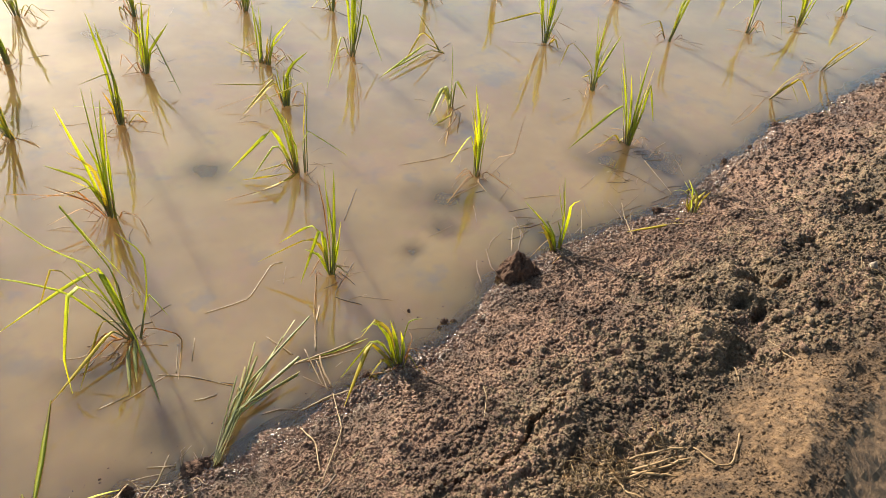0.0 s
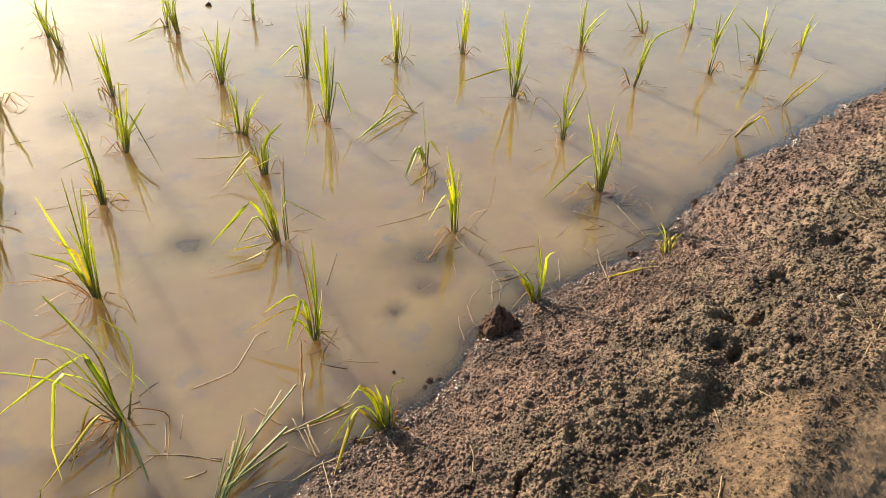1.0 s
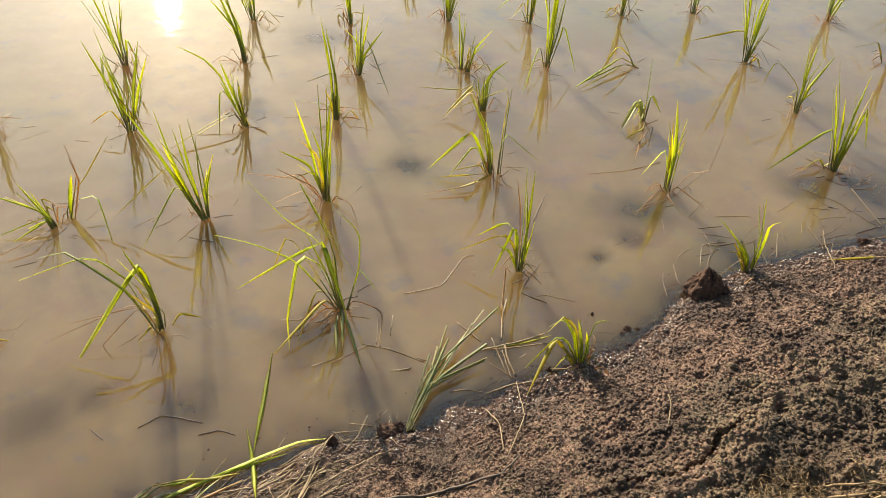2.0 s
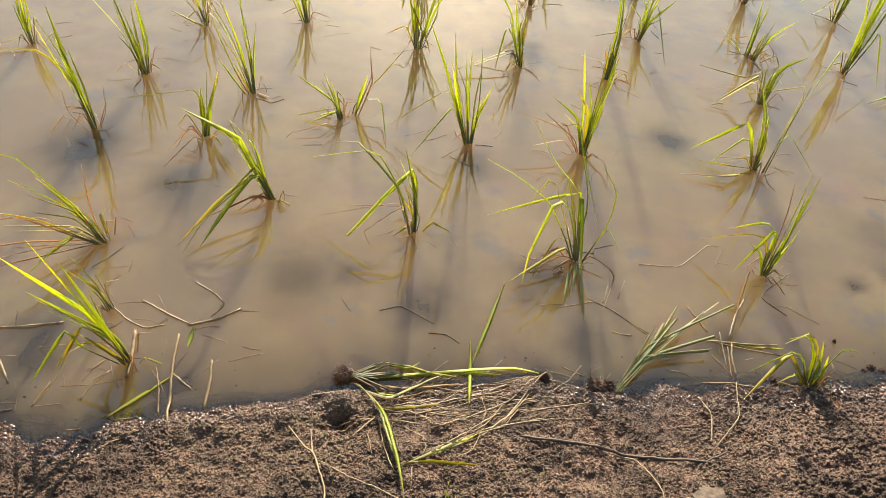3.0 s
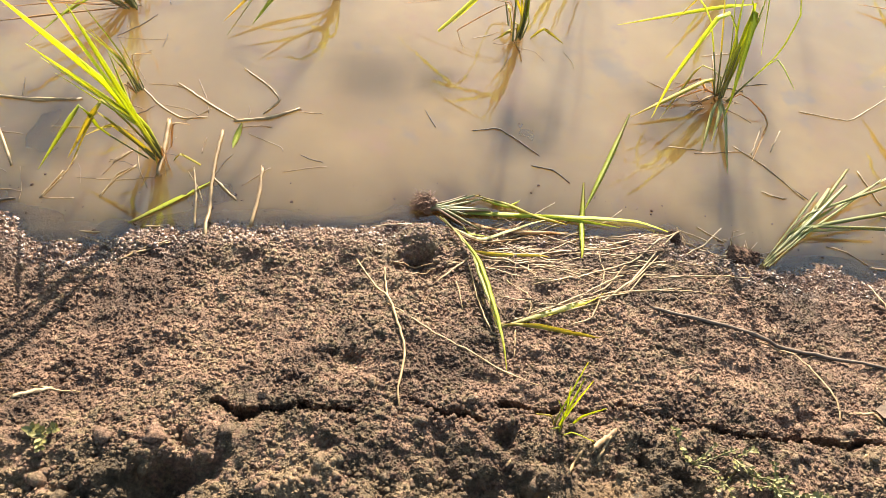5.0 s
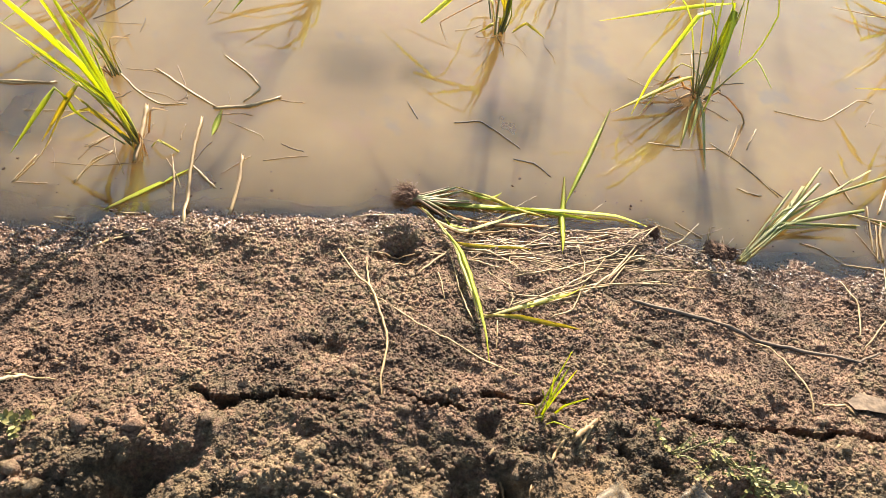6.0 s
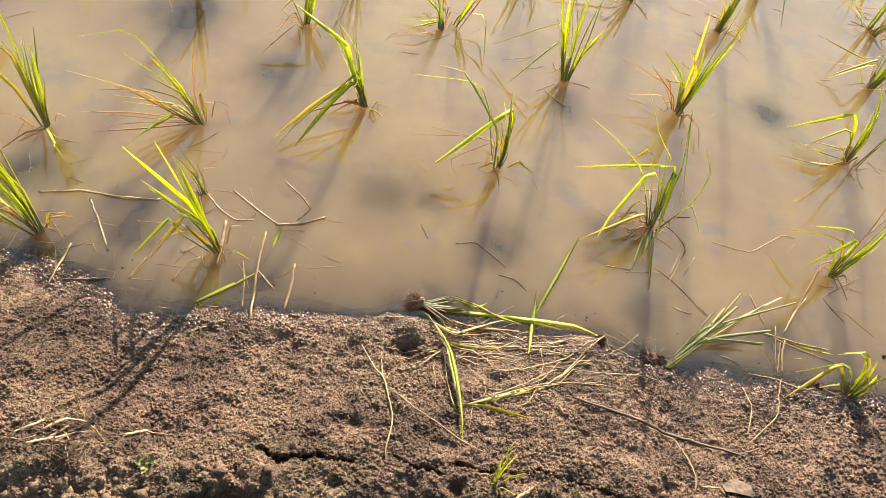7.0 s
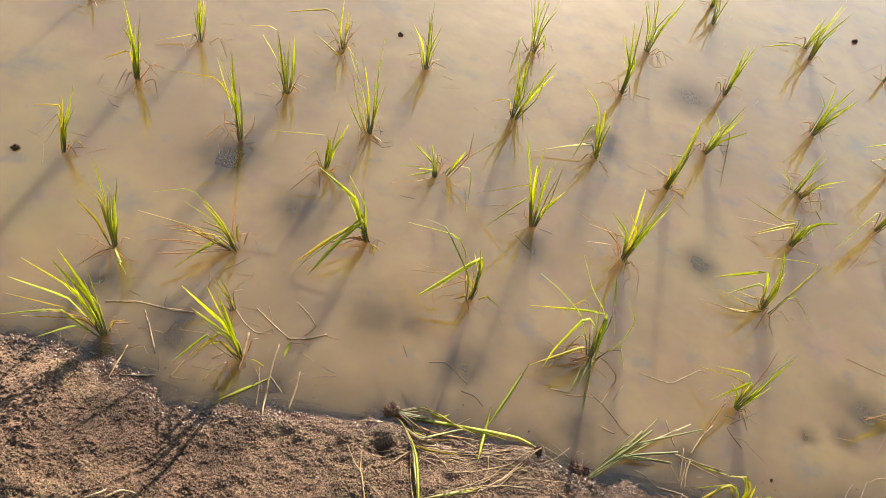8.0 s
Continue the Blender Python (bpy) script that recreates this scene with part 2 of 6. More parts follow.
def lumps(x, y, cell, seed):
    """Rounded crumbs of about one cell, 0 in the joints to 1 on their tops, each of its own height."""
    u, v = x / cell, y / cell
    i, j = np.floor(u).astype(np.int64), np.floor(v).astype(np.int64)
    best, tall = np.full(u.shape, 9.0), np.zeros(u.shape)
    for di in (-1, 0, 1):
        for dj in (-1, 0, 1):
            a, b = i + di, j + dj
            dist = (a + 0.1 + 0.8 * lattice(a, b, seed) - u) ** 2 + (b + 0.1 + 0.8 * lattice(a, b, seed + 5) - v) ** 2
            near = dist < best
            best, tall = np.where(near, dist, best), np.where(near, lattice(a, b, seed + 9), tall)
    return np.clip(1 - best * 1.7, 0, 1) ** 0.7 * (0.25 + 0.75 * tall)


def step(x, a, b):
    f = np.clip((x - a) / (b - a), 0, 1)
    return f * f * (3 - 2 * f)


# cracks along the bank: x, y of their bends
CRACKS = (
    ((.085, -.368), (.123, -.377), (.149, -.374), (.175, -.369), (.236, -.365)),
    ((.300, -.347), (.33, -.360), (.354, -.363), (.378, -.368)),
    ((.405, -.343), (.441, -.349), (.471, -.346), (.502, -.339), (.526, -.331), (.564, -.334), (.608, -.341), (.639, -.342), (.676, -.349), (.715, -.352), (.759, -.347), (.826, -.346), (.87, -.341), (.928, -.341), (.986, -.328)),
    ((1.07, -.33), (1.157, -.362), (1.227, -.367), (1.295, -.334), (1.38, -.324)),
)
# hollows: x, y, radius, depth
HOLLOWS = (
    (.300, -.098, .026, .019), (.322, -.106, .020, .014), (.217, -.30, .032, .014), (-.085, -.362, .014, .02), (.085, -.448, .028, .030), (.058, -.478, .032, .044), (.020, -.503, .034, .046), (.050, -.515, .028, .036), (-.02, -.516, .031, .036), (-.062, -.526, .028, .032), (-.10, -.526, .026, .024),
    (-.19, -.52, .05, .03), (.415, -.388, .022, .022), (.40, -.478, .042, .070), (.665, -.468, .030, .035), (.60, -.408, .018, .022), (.775, -.333, .028, .02), (.336, -.43, .03, .015), (.547, -.41, .017, .034),
    (1.873, -.248, .030, .030), (1.965, -.365, .055, .044), (2.10, -.372, .04, .03), (1.83, -.42, .05, .03), (1.70, -.485, .05, .03), (1.745, -.635, .03, .02), (1.43, -.35, .03, .018),
    (1.535, -.33, .03, .015), (2.2, -.33, .06, .03), (2.5, -.36, .07, .03),
)
# swellings: x, y, radius, height
SWELLS = ((.31, -.052, .034, .015), (.66, -.012, .035, .02), (1.86, -.335, .07, .022), (1.66, -.41, .08, .02), (-.20, -.42, .10, .03), (.47, -.47, .06, .02), (2.05, -.45, .10, .03))


# heaps of dark mud under water: x, y, radius, depth of their tops
HEAPS = ((-.415, .755, 0.101, 0.0068), (1.20, .845, 0.057, 0.0052), (.20, .310, 0.088, 0.0126), (.31, .295, 0.047, 0.0110), (.46, .20, 0.068, 0.0101), (-.15, .607, 0.074, 0.0090), (1.48, .280, 0.032, 0.0063), (1.70, .395, 0.095, 0.0085), (1.62, .30, 0.041, 0.0101), (2.42, .22, 0.135, 0.0079),
         (2.25, .30, 0.068, 0.0090), (.80, .105, 0.074, 0.0114), (.72, .30, 0.068, 0.0090), (1.24, 1.83, 0.108, 0.0079), (.84, 1.36, 0.081, 0.0090), (-.56, .17, 0.068, 0.0090), (-.30, .09, 0.081, 0.0079), (1.10, .09, 0.068, 0.0085), (-.02, .0, 0.068, 0.0079), (.62, .71, 0.054, 0.0090))


def zones(x, y):
    """Where the soil is dry and trodden, where its crumbs turn olive, and where the drowned bed is dark, 0 to 1."""
    d = np.interp(x, SHORE_X, SHORE_Y) - y
    ragged = .045 * waves(x, y, .15, 71) + .022 * waves(x, y, .05, 72) + .010 * waves(x, y, .018, 73)
    dry = step(d - .30 * np.clip(x - 1.25, 0, 3) + .02 * step(-x, -.9, -.6) - .012 * step(x, 1.0, 1.2) - .06 * step(x, .55, .7) * (1 - step(x, 1.15, 1.35)) + ragged, .45, .495)
    olive = .30 + .24 * step(x, 1.05, 1.45) * (2 * step(d + 1.5 * ragged, .15, .30) - 1.1)
    olive = olive + (.30 - .16 * step(x, 1.0, 1.3)) * step(d + 1.4 * ragged, .29, .42)
    return dry, olive, step(-d, .05, .13)


def height(x, y):
    """The ground's height, in metres above the water."""
    x, y = np.atleast_1d(np.asarray(x, float)), np.atleast_1d(np.asarray(y, float))
    d = np.interp(x, SHORE_X, SHORE_Y) + 0.010 * waves(x, y, .05, 3) + 0.007 * waves(x, y, .021, 4) - y
    z = np.interp(d, (-60, -.6, -.28, -.12, -.05, 0, .10, .36, .45, .55, .70, 1.2, 3.0, 4.0), (-.16, -.15, -.095, -.034, -.015, 0, .042, .150, .168, .195, .265, .285, .29, .0))
    land = step(d, -.02, .05)
    dry, _, _ = zones(x, y)
    z = z + land * (.012 * waves(x, y, .22, 1) + .006 * waves(x, y, .09, 2))
    rough = (.16 + .84 * step(d + .14 * step(x, 1.25, 1.7) + .06 * waves(x, y, .13, 6), .31, .42)) * (1 - .62 * dry) * (1 - .56 * step(x, 1.15, 1.5))
    near = np.abs(d) < 3
    for cell, tall, seed in ((.070, .017, 11), (.034, .015, 21), (.017, .009, 23)):
        z = z + np.where(near, rough * land * tall * (lumps(x, y, cell, seed) - .35), 0)
    z = z + np.where(near, step(d, -.03, .02) * (.0056 * (lumps(x, y, .0105, 31) - .3) + .0050 * waves(x, y, .024, 33)) * (1 - .5 * dry), 0)
    hx = x + .022 * waves(x, y, .036, 63) + .007 * waves(x, y, .013, 64)
    hy = y + .022 * waves(x, y, .033, 65) + .007 * waves(x, y, .012, 66)
    chunk = .74 + .6 * waves(x, y, .024, 67)
    for cx, cy, r, deep in HOLLOWS:
        q = ((hx - cx) ** 2 + (hy - cy) ** 2) / r ** 2
        z = z - deep * np.exp(-q ** 1.5) * chunk
    wx_, wy_ = x + .05 * waves(x, y, .08, 61) * (y > .12), y + .05 * waves(x, y, .07, 62) * (y > .12)
    for cx, cy, r, tall in SWELLS:
        q = ((wx_ - cx) ** 2 + (wy_ - cy) ** 2) / r ** 2
        z = z + tall * np.exp(-q ** 1.5)
    mx, my = x + .022 * waves(x, y, .05, 61) + .008 * waves(x, y, .018, 68), y + .022 * waves(x, y, .045, 62) + .008 * waves(x, y, .016, 69)
    for cx, cy, r, deep in HEAPS:
        z = np.maximum(z, -deep - .016 * ((mx - cx) ** 2 + (my - cy) ** 2) / r ** 2)
    wob = .006 * waves(x, y, .030, 8) + .004 * waves(x, y, .011, 9)
    for line in CRACKS:
        best = np.full(x.shape, 9.0)
        for (ax, ay), (bx, by) in zip(line, line[1:]):
            f = np.clip(((x - ax) * (bx - ax) + (y - ay) * (by - ay)) / ((bx - ax) ** 2 + (by - ay) ** 2), 0, 1)
            best = np.minimum(best, np.hypot(x - ax - f * (bx - ax), y - ay - f * (by - ay) + wob))
        gape = .68 + .6 * np.clip(waves(x, y, .05, 14), -.5, 1)
        z = z - .030 * (1 - step(best, .0010 * gape, .0060 * gape)) * step(waves(x, y, .08, 12), -.98, -.70)
    return z


def spread(stops):
    """Grid lines: from each stop to the next at the given pitch."""
    out = [stops[0][0]]
    for (a, pitch), (b, after) in zip(stops, stops[1:]):
        p = out[-1]
        while p < b - 1e-6:
            f = (p - a) / (b - a)
            p += pitch * (after / pitch) ** f
            out.append(min(p, b))
    return np.array(out)


def mesh_object(name, verts, faces, mat, parent=None, label="", smooth=True):
    me = bpy.data.meshes.new(name)
    me.from_pydata([tuple(v) for v in verts], [], [tuple(f) for f in faces])
    me.materials.append(mat)
    if smooth:
        me.polygons.foreach_set("use_smooth", [True] * len(me.polygons))
    ob = new(name, me)
    if parent:
        ob.parent = parent
    if label:
        ob["label"] = label
    return ob


def sheet(name, xs, ys, zs, mat, keep=None):
    nx, ny = len(xs), len(ys)
    gx, gy = np.meshgrid(xs, ys)
    co = np.stack([gx.ravel(), gy.ravel(), zs.ravel()], 1)
    i = np.arange(nx * ny).reshape(ny, nx)
    quads = np.stack([i[:-1, :-1], i[:-1, 1:], i[1:, 1:], i[1:, :-1]], -1).reshape(-1, 4)
    if keep is not None:
        quads = quads[keep.ravel()[quads].any(1)]
    me = bpy.data.meshes.new(name)
    me.vertices.add(len(co))
    me.vertices.foreach_set("co", co.ravel())
    me.loops.add(quads.size)
    me.loops.foreach_set("vertex_index", quads.ravel().astype(np.int32))
    me.polygons.add(len(quads))
    me.polygons.foreach_set("loop_start", np.arange(0, quads.size, 4, dtype=np.int32))
    me.polygons.foreach_set("loop_total", np.full(len(quads), 4, dtype=np.int32))
    me.polygons.foreach_set("use_smooth", np.full(len(quads), mat is WATER))
    me.update(calc_edges=True)
    me.materials.append(mat)
    return new(name, me)


def set_zones(me, x, y):
    for name, values in zip(("dry", "olive", "murk"), zones(x, y)):
        me.attributes.new(name, "FLOAT", "POINT").data.foreach_set("value", values)


xs = spread(((-300, 60), (-12, 2.0), (-1.6, .05), (-.92, .008), (-.62, .0060), (1.9, .0060), (3.4, .012), (6, .03), (14, 2.0), (300, 60)))
ys = spread(((-300, 60), (-10, 1.5), (-1.7, .04), (-.74, .0075), (-.56, .0062), (-.40, .0038), (-.31, .0038), (-.26, .0066), (.06, .0066), (.2, .014), (1.0, .02), (2.0, .05), (6, 1.0), (300, 60)))
gx, gy = np.meshgrid(xs, ys)
ground = sheet("ground", xs, ys, height(gx.ravel(), gy.ravel()).reshape(gx.shape), MUD)
set_zones(ground.data, gx.ravel(), gy.ravel())
tagged(ground, "brown crumbly mud bank, cracked and drying, sloping into the flooded field", "ground", kind="structure")

wx, wy = spread(((-300, 60), (-6, .5), (-1.3, .02), (3.2, .025), (5, .08), (12, .6), (300, 60))), spread(((-.4, .05), (-.16, .012), (.25, .012), (.6, .022), (2.0, .03), (2.6, .3), (8, .8), (300, 60)))
gx, gy = np.meshgrid(wx, wy)
bed = height(gx.ravel(), gy.ravel())
water = sheet("water", wx, wy, np.zeros((len(wy), len(wx))), WATER, bed < .008)
water.data.attributes.new("depth", "FLOAT", "POINT").data.foreach_set("value", np.maximum(0, -bed))
tagged(water, "still silty tan water mirroring sky and rice", "water", kind="structure")


def ground_z(x, y):
    return max(0.0, float(height(x, y)[0]))


def ground_along(pts):
    return [max(0.0, float(z)) for z in height([p.x for p in pts], [p.y for p in pts])]


# ---- crumbs ----
def crumbs(name, pitch, x0, x1, depth, size, mat, label, seed, squat=.72, smooth=True, fine=False, afloat=False):
    """Loose crumbs of soil strewn on the bank, one sheet of small lumps."""
    rng = np.random.default_rng(seed)
    bm = bmesh.new()
    if fine:
        bmesh.ops.create_cone(bm, cap_ends=False, segments=4, radius1=1.0, radius2=0.0, depth=1.0, matrix=Matrix.Translation((0, 0, .3)))
        bmesh.ops.triangulate(bm, faces=bm.faces)
        bmesh.ops.remove_doubles(bm, verts=bm.verts, dist=.01)
        bm.verts.index_update()
    else:
        bmesh.ops.create_icosphere(bm, subdivisions=1, radius=1.0)
        # the under side is bedded in the soil
        bmesh.ops.delete(bm, geom=[f for f in bm.faces if f.normal.z < -.6], context="FACES")
        bm.verts.index_update()
    tv = np.array([v.co[:] for v in bm.verts])
    tf = np.array([[v.index for v in f.verts] for f in bm.faces])
    bm.free()
    x, d = np.meshgrid(np.arange(x0, x1, pitch), np.arange(depth[0], depth[1], pitch))
    count = x.size
    x = x.ravel() + pitch * rng.normal(0, .55, count)
    d = d.ravel() + pitch * rng.normal(0, .55, count)
    y = np.interp(x, SHORE_X, SHORE_Y) - d
    dry, olive, _ = zones(x, y)
    stay = rng.random(count) > .25 * dry
    x, y, dry, olive = x[stay], y[stay], dry[stay], olive[stay]
    count = x.size
    z = np.maximum(height(x, y), -.0005 if afloat else -1)
    r = (size[0] + (size[1] - size[0]) * rng.random(count) ** 2.6) * (1 - .28 * dry) * (1 + .28 * waves(x, y, .045, 81) + .22 * waves(x, y, .016, 82))
    n = len(tv)
    s = r[:, None] * (0.7 + 0.6 * rng.random((count, 3))) * np.array((1, 1, squat))
    p = tv[None] * (0.52 + 0.74 * rng.random((count, n, 1))) * s[:, None]
    a = rng.random(count) * 6.3
    c, w = np.cos(a)[:, None], np.sin(a)[:, None]
    tip = rng.normal(0, .45, count)[:, None]
    py, pz = p[..., 1] * np.cos(tip) - p[..., 2] * np.sin(tip), p[..., 1] * np.sin(tip) + p[..., 2] * np.cos(tip)
    co = np.stack([p[..., 0] * c - py * w + x[:, None], p[..., 0] * w + py * c + y[:, None], pz + (z + .26 * r)[:, None]], -1)
    tris = (tf[None] + (np.arange(count) * n)[:, None, None]).reshape(-1)
    me = bpy.data.meshes.new(name)
    me.vertices.add(count * n)
    me.vertices.foreach_set("co", co.ravel())
    me.loops.add(tris.size)
    me.loops.foreach_set("vertex_index", tris.astype(np.int32))
    me.polygons.add(tris.size // 3)
    me.polygons.foreach_set("loop_start", np.arange(0, tris.size, 3, dtype=np.int32))
    me.polygons.foreach_set("loop_total", np.full(tris.size // 3, 3, dtype=np.int32))
    me.polygons.foreach_set("use_smooth", np.full(tris.size // 3, smooth))
    me.update(calc_edges=True)
    me.materials.append(mat)
    for zone_name, values in (("dry", dry), ("olive", olive + rng.normal(0, .12, count))):
        me.attributes.new(zone_name, "FLOAT", "POINT").data.foreach_set("value", np.repeat(values, n))
    ob = new(name, me)
    return tagged(ob, label, "soil", kind="stuff")


# ---- rice ----
def bend(nodes, count):
    """A smooth curve through the nodes, evenly stepped."""
    pts = [nodes[0] * 2 - nodes[1], *nodes, nodes[-1] * 2 - nodes[-2]]
    out = []
    for a, b, c, d in zip(pts, pts[1:], pts[2:], pts[3:]):
        for k in range(6):
            t = k / 6
            lin = b.lerp(c, t)
            cat = 0.5 * (2 * b + (c - a) * t + (2 * a - 5 * b + 4 * c - d) * t * t + (3 * b - a - 3 * c + d) * t ** 3)
            out.append(lin.lerp(cat, 0.25))
    out.append(nodes[-1].copy())
    dist = [0.0]
    for p, q in zip(out, out[1:]):
        dist.append(dist[-1] + (q - p).length)
    res, i = [], 0
    for k in range(count + 1):
        s = dist[-1] * k / count
        while i < len(out) - 2 and dist[i + 1] < s:
            i += 1
        res.append(out[i].lerp(out[i + 1], (s - dist[i]) / max(1e-9, dist[i + 1] - dist[i])))
    return res


def path_nodes(start, segments):
    nodes = [Vector(start)]
    for k in range(0, len(segments), 3):
        az, el, cm = segments[k:k + 3]
        nodes.append(nodes[-1] + Vector((math.cos(radians(az)) * math.cos(radians(el)), math.sin(radians(az)) * math.cos(radians(el)), math.sin(radians(el)))) * cm / 100)
    return nodes


def blade(nodes, width, mat, rng, count=10, fold=0.35, sheath=0.25):
    """A folded, tapering leaf along the nodes, with a midrib valley and a thin under side."""
    pts = bend(nodes, count)
    verts, faces, along, across = [], [], [], []
    side = Vector((rng.uniform(-1, 1), rng.uniform(-1, 1), 0)).normalized()
    twist = rng.uniform(-0.9, 0.9)
    for k, p in enumerate(pts):
        tan = (pts[min(k + 1, count)] - pts[max(k - 1, 0)]).normalized()
        s = (side - tan * side.dot(tan))
        if s.length < 0.05:
            s = tan.orthogonal()
        s.normalize()
        up = tan.cross(s)
        ang = twist * k / count
        s, up = s * math.cos(ang) + up * math.sin(ang), up * math.cos(ang) - s * math.sin(ang)
        t = k / count
        blunt = 0.85 if mat is BLADES["k"] else 0.5 if width > 0.0125 else 0.0
        w = width * min(1.0, 0.26 + t * 1.9) * (1 - (1 - blunt) * max(0.0, (t - 0.62) / 0.38) ** 1.8) * 0.5 + 0.0003
        f = fold * w
        verts += [p + s * w, p - up * f, p - s * w, p - up * (f + 0.0005)]
        along += [t] * 4
        across += [1.0, 0.0, -1.0, 0.0]
        if k:
            a = 4 * k
            faces += [(a - 4, a, a + 1, a - 3), (a - 3, a + 1, a + 2, a - 2), (a - 2, a + 2, a + 3, a - 1), (a - 1, a + 3, a, a - 4)]
    me = bpy.data.meshes.new("leaf")
    me.from_pydata([tuple(v) for v in verts], [], faces)
    me.attributes.new("along", "FLOAT", "POINT").data.foreach_set("value", along)
    me.attributes.new("across", "FLOAT", "POINT").data.foreach_set("value", across)
    me.materials.append(mat)
    me.polygons.foreach_set("use_smooth", [True] * len(me.polygons))
    return me, pts


def tube(name, pts, radii, mat, sides=6):
    verts, faces = [], []
    for k, p in enumerate(pts):
        tan = (pts[min(k + 1, len(pts) - 1)] - pts[max(k - 1, 0)]).normalized()
        s = tan.orthogonal().normalized()
        u = tan.cross(s)
        for j in range(sides):
            a = 2 * math.pi * j / sides
            verts.append(p + (s * math.cos(a) + u * math.sin(a)) * radii[k])
    for k in range(len(pts) - 1):
        for j in range(sides):
            a, b = k * sides + j, k * sides + (j + 1) % sides
            faces.append((a, b, b + sides, a + sides))
    faces += [tuple(range(sides))[::-1], tuple((len(pts) - 1) * sides + j for j in range(sides))]
    me = bpy.data.meshes.new(name)
    me.from_pydata([tuple(v) for v in verts], [], faces)
    me.materials.append(mat)
    me.polygons.foreach_set("use_smooth", [True] * len(me.polygons))
    return me


def rice_plant(x, y, z, leaves, name="rice_plant", label="", group="rice plants in the field"):
    """A tuft of young rice. leaves: kind, width, then heading, rise and length in cm of each stretch from the foot to the tip."""
    rng = random.Random(int(x * 1000) * 7 + int(y * 1000))
    root = tagged(new(name), label or rice_label(leaves), "rice plant", group)
    root.location = (x, y, z - 0.02)
    leaves = list(leaves)
    lean = rng.uniform(0, 360)
    sparse = len(leaves) < 13
    for kind, width, *rise in list(leaves):
        if name == "rice_plant" and len(rise) < 7 and rng.random() < (.5 if sparse else .12):
            turn, tip, f = rng.gauss(0, 11), rng.gauss(0, 5), rng.uniform(.7, .97)
            rise[0::3], rise[1::3], rise[2::3] = [a + turn for a in rise[0::3]], [min(88, e + tip) for e in rise[1::3]], [c * f for c in rise[2::3]]
            leaves.append((kind, width * rng.uniform(.55, .9), *rise))
    upright = [leaf for leaf in leaves if len(leaf) == 8 and leaf[3] > 45 and leaf[0] in "gd"]
    if 1 < len(upright) and len(leaves) < 20 and name == "rice_plant":
        for k in range(6 if y > .4 else 4):
            kind, width, az, el, cm, az2, el2, cm2 = rng.choice(upright)
            turn, f = rng.uniform(-50, 50), rng.uniform(.5, .95)
            leaves.append((rng.choice("ggdy"), width * rng.uniform(.5, .8), az + turn, min(88, el + rng.uniform(-4, 8)), cm * f, az2 + turn, el2 + rng.uniform(-12, 8), cm2 * f))
        for k in range(rng.randint(3, 5) + (2 if y > .6 else 0)):
            az, up, long = lean + rng.gauss(0, 60), rng.uniform(25, 72), rng.uniform(.8, 1.9 if y > .6 else 1.3)
            leaves.append((rng.choice("bbby"), rng.uniform(.5, 1.1), az, up, rng.uniform(2.5, 5.5) * long, az + rng.uniform(-50, 50), rng.uniform(-60, -20), rng.uniform(2.5, 5.5) * long))
        for k in range(rng.randint(0, 1)):
            az = lean + rng.gauss(0, 60)
            leaves.append(("b", rng.uniform(.6, 1.1), az, rng.uniform(3, 9), rng.uniform(3, 7), az + rng.uniform(-40, 40), rng.uniform(-6, 1), rng.uniform(2, 6)))
    for kind, width, *segments in leaves:
        foot = Vector((rng.uniform(-.007, .007), rng.uniform(-.007, .007), 0.0))
        nodes = path_nodes(foot + Vector((0, 0, .02)), segments)
        if segments[1] > 25:
            nodes[0].z -= 0.03
        w = 0.0067 * width * (0.66 if kind == "d" else 0.5 if kind == "b" else 1.0)
        me, pts = blade(nodes, w, BLADES[kind], rng, 12 if len(nodes) > 2 else 9)
        leaf = new("leaf", me)
        leaf.parent = root
        if kind in "yb":
            leaf["label"] = "yellowing leaf" if kind == "y" else "dry brown leaf"
        if segments[1] > 25 and kind != "b":
            n = max(3, int(len(pts) * 0.42))
            st = new("stem", tube("stem", pts[:n], [0.0021 - 0.0012 * k / n for k in range(n)], SHEATH))
            st.parent = root
    return root


def rice_label(leaves):
    kinds = [k for k, *_ in leaves]
    dry, n = sum(k in "by" for k in kinds), len(kinds)
    bent = sum(len(leaf) > 8 for leaf in leaves)
    if dry * 2 >= n:
        return "half-dried rice tuft with yellow and brown leaves in muddy water"
    if bent * 3 >= n:
        return "young green rice tuft with bent leaves trailing in muddy water"
    if n <= 3:
        return "thin young rice tuft with few upright green leaves in water"
    return "young green rice tuft standing upright in muddy water"

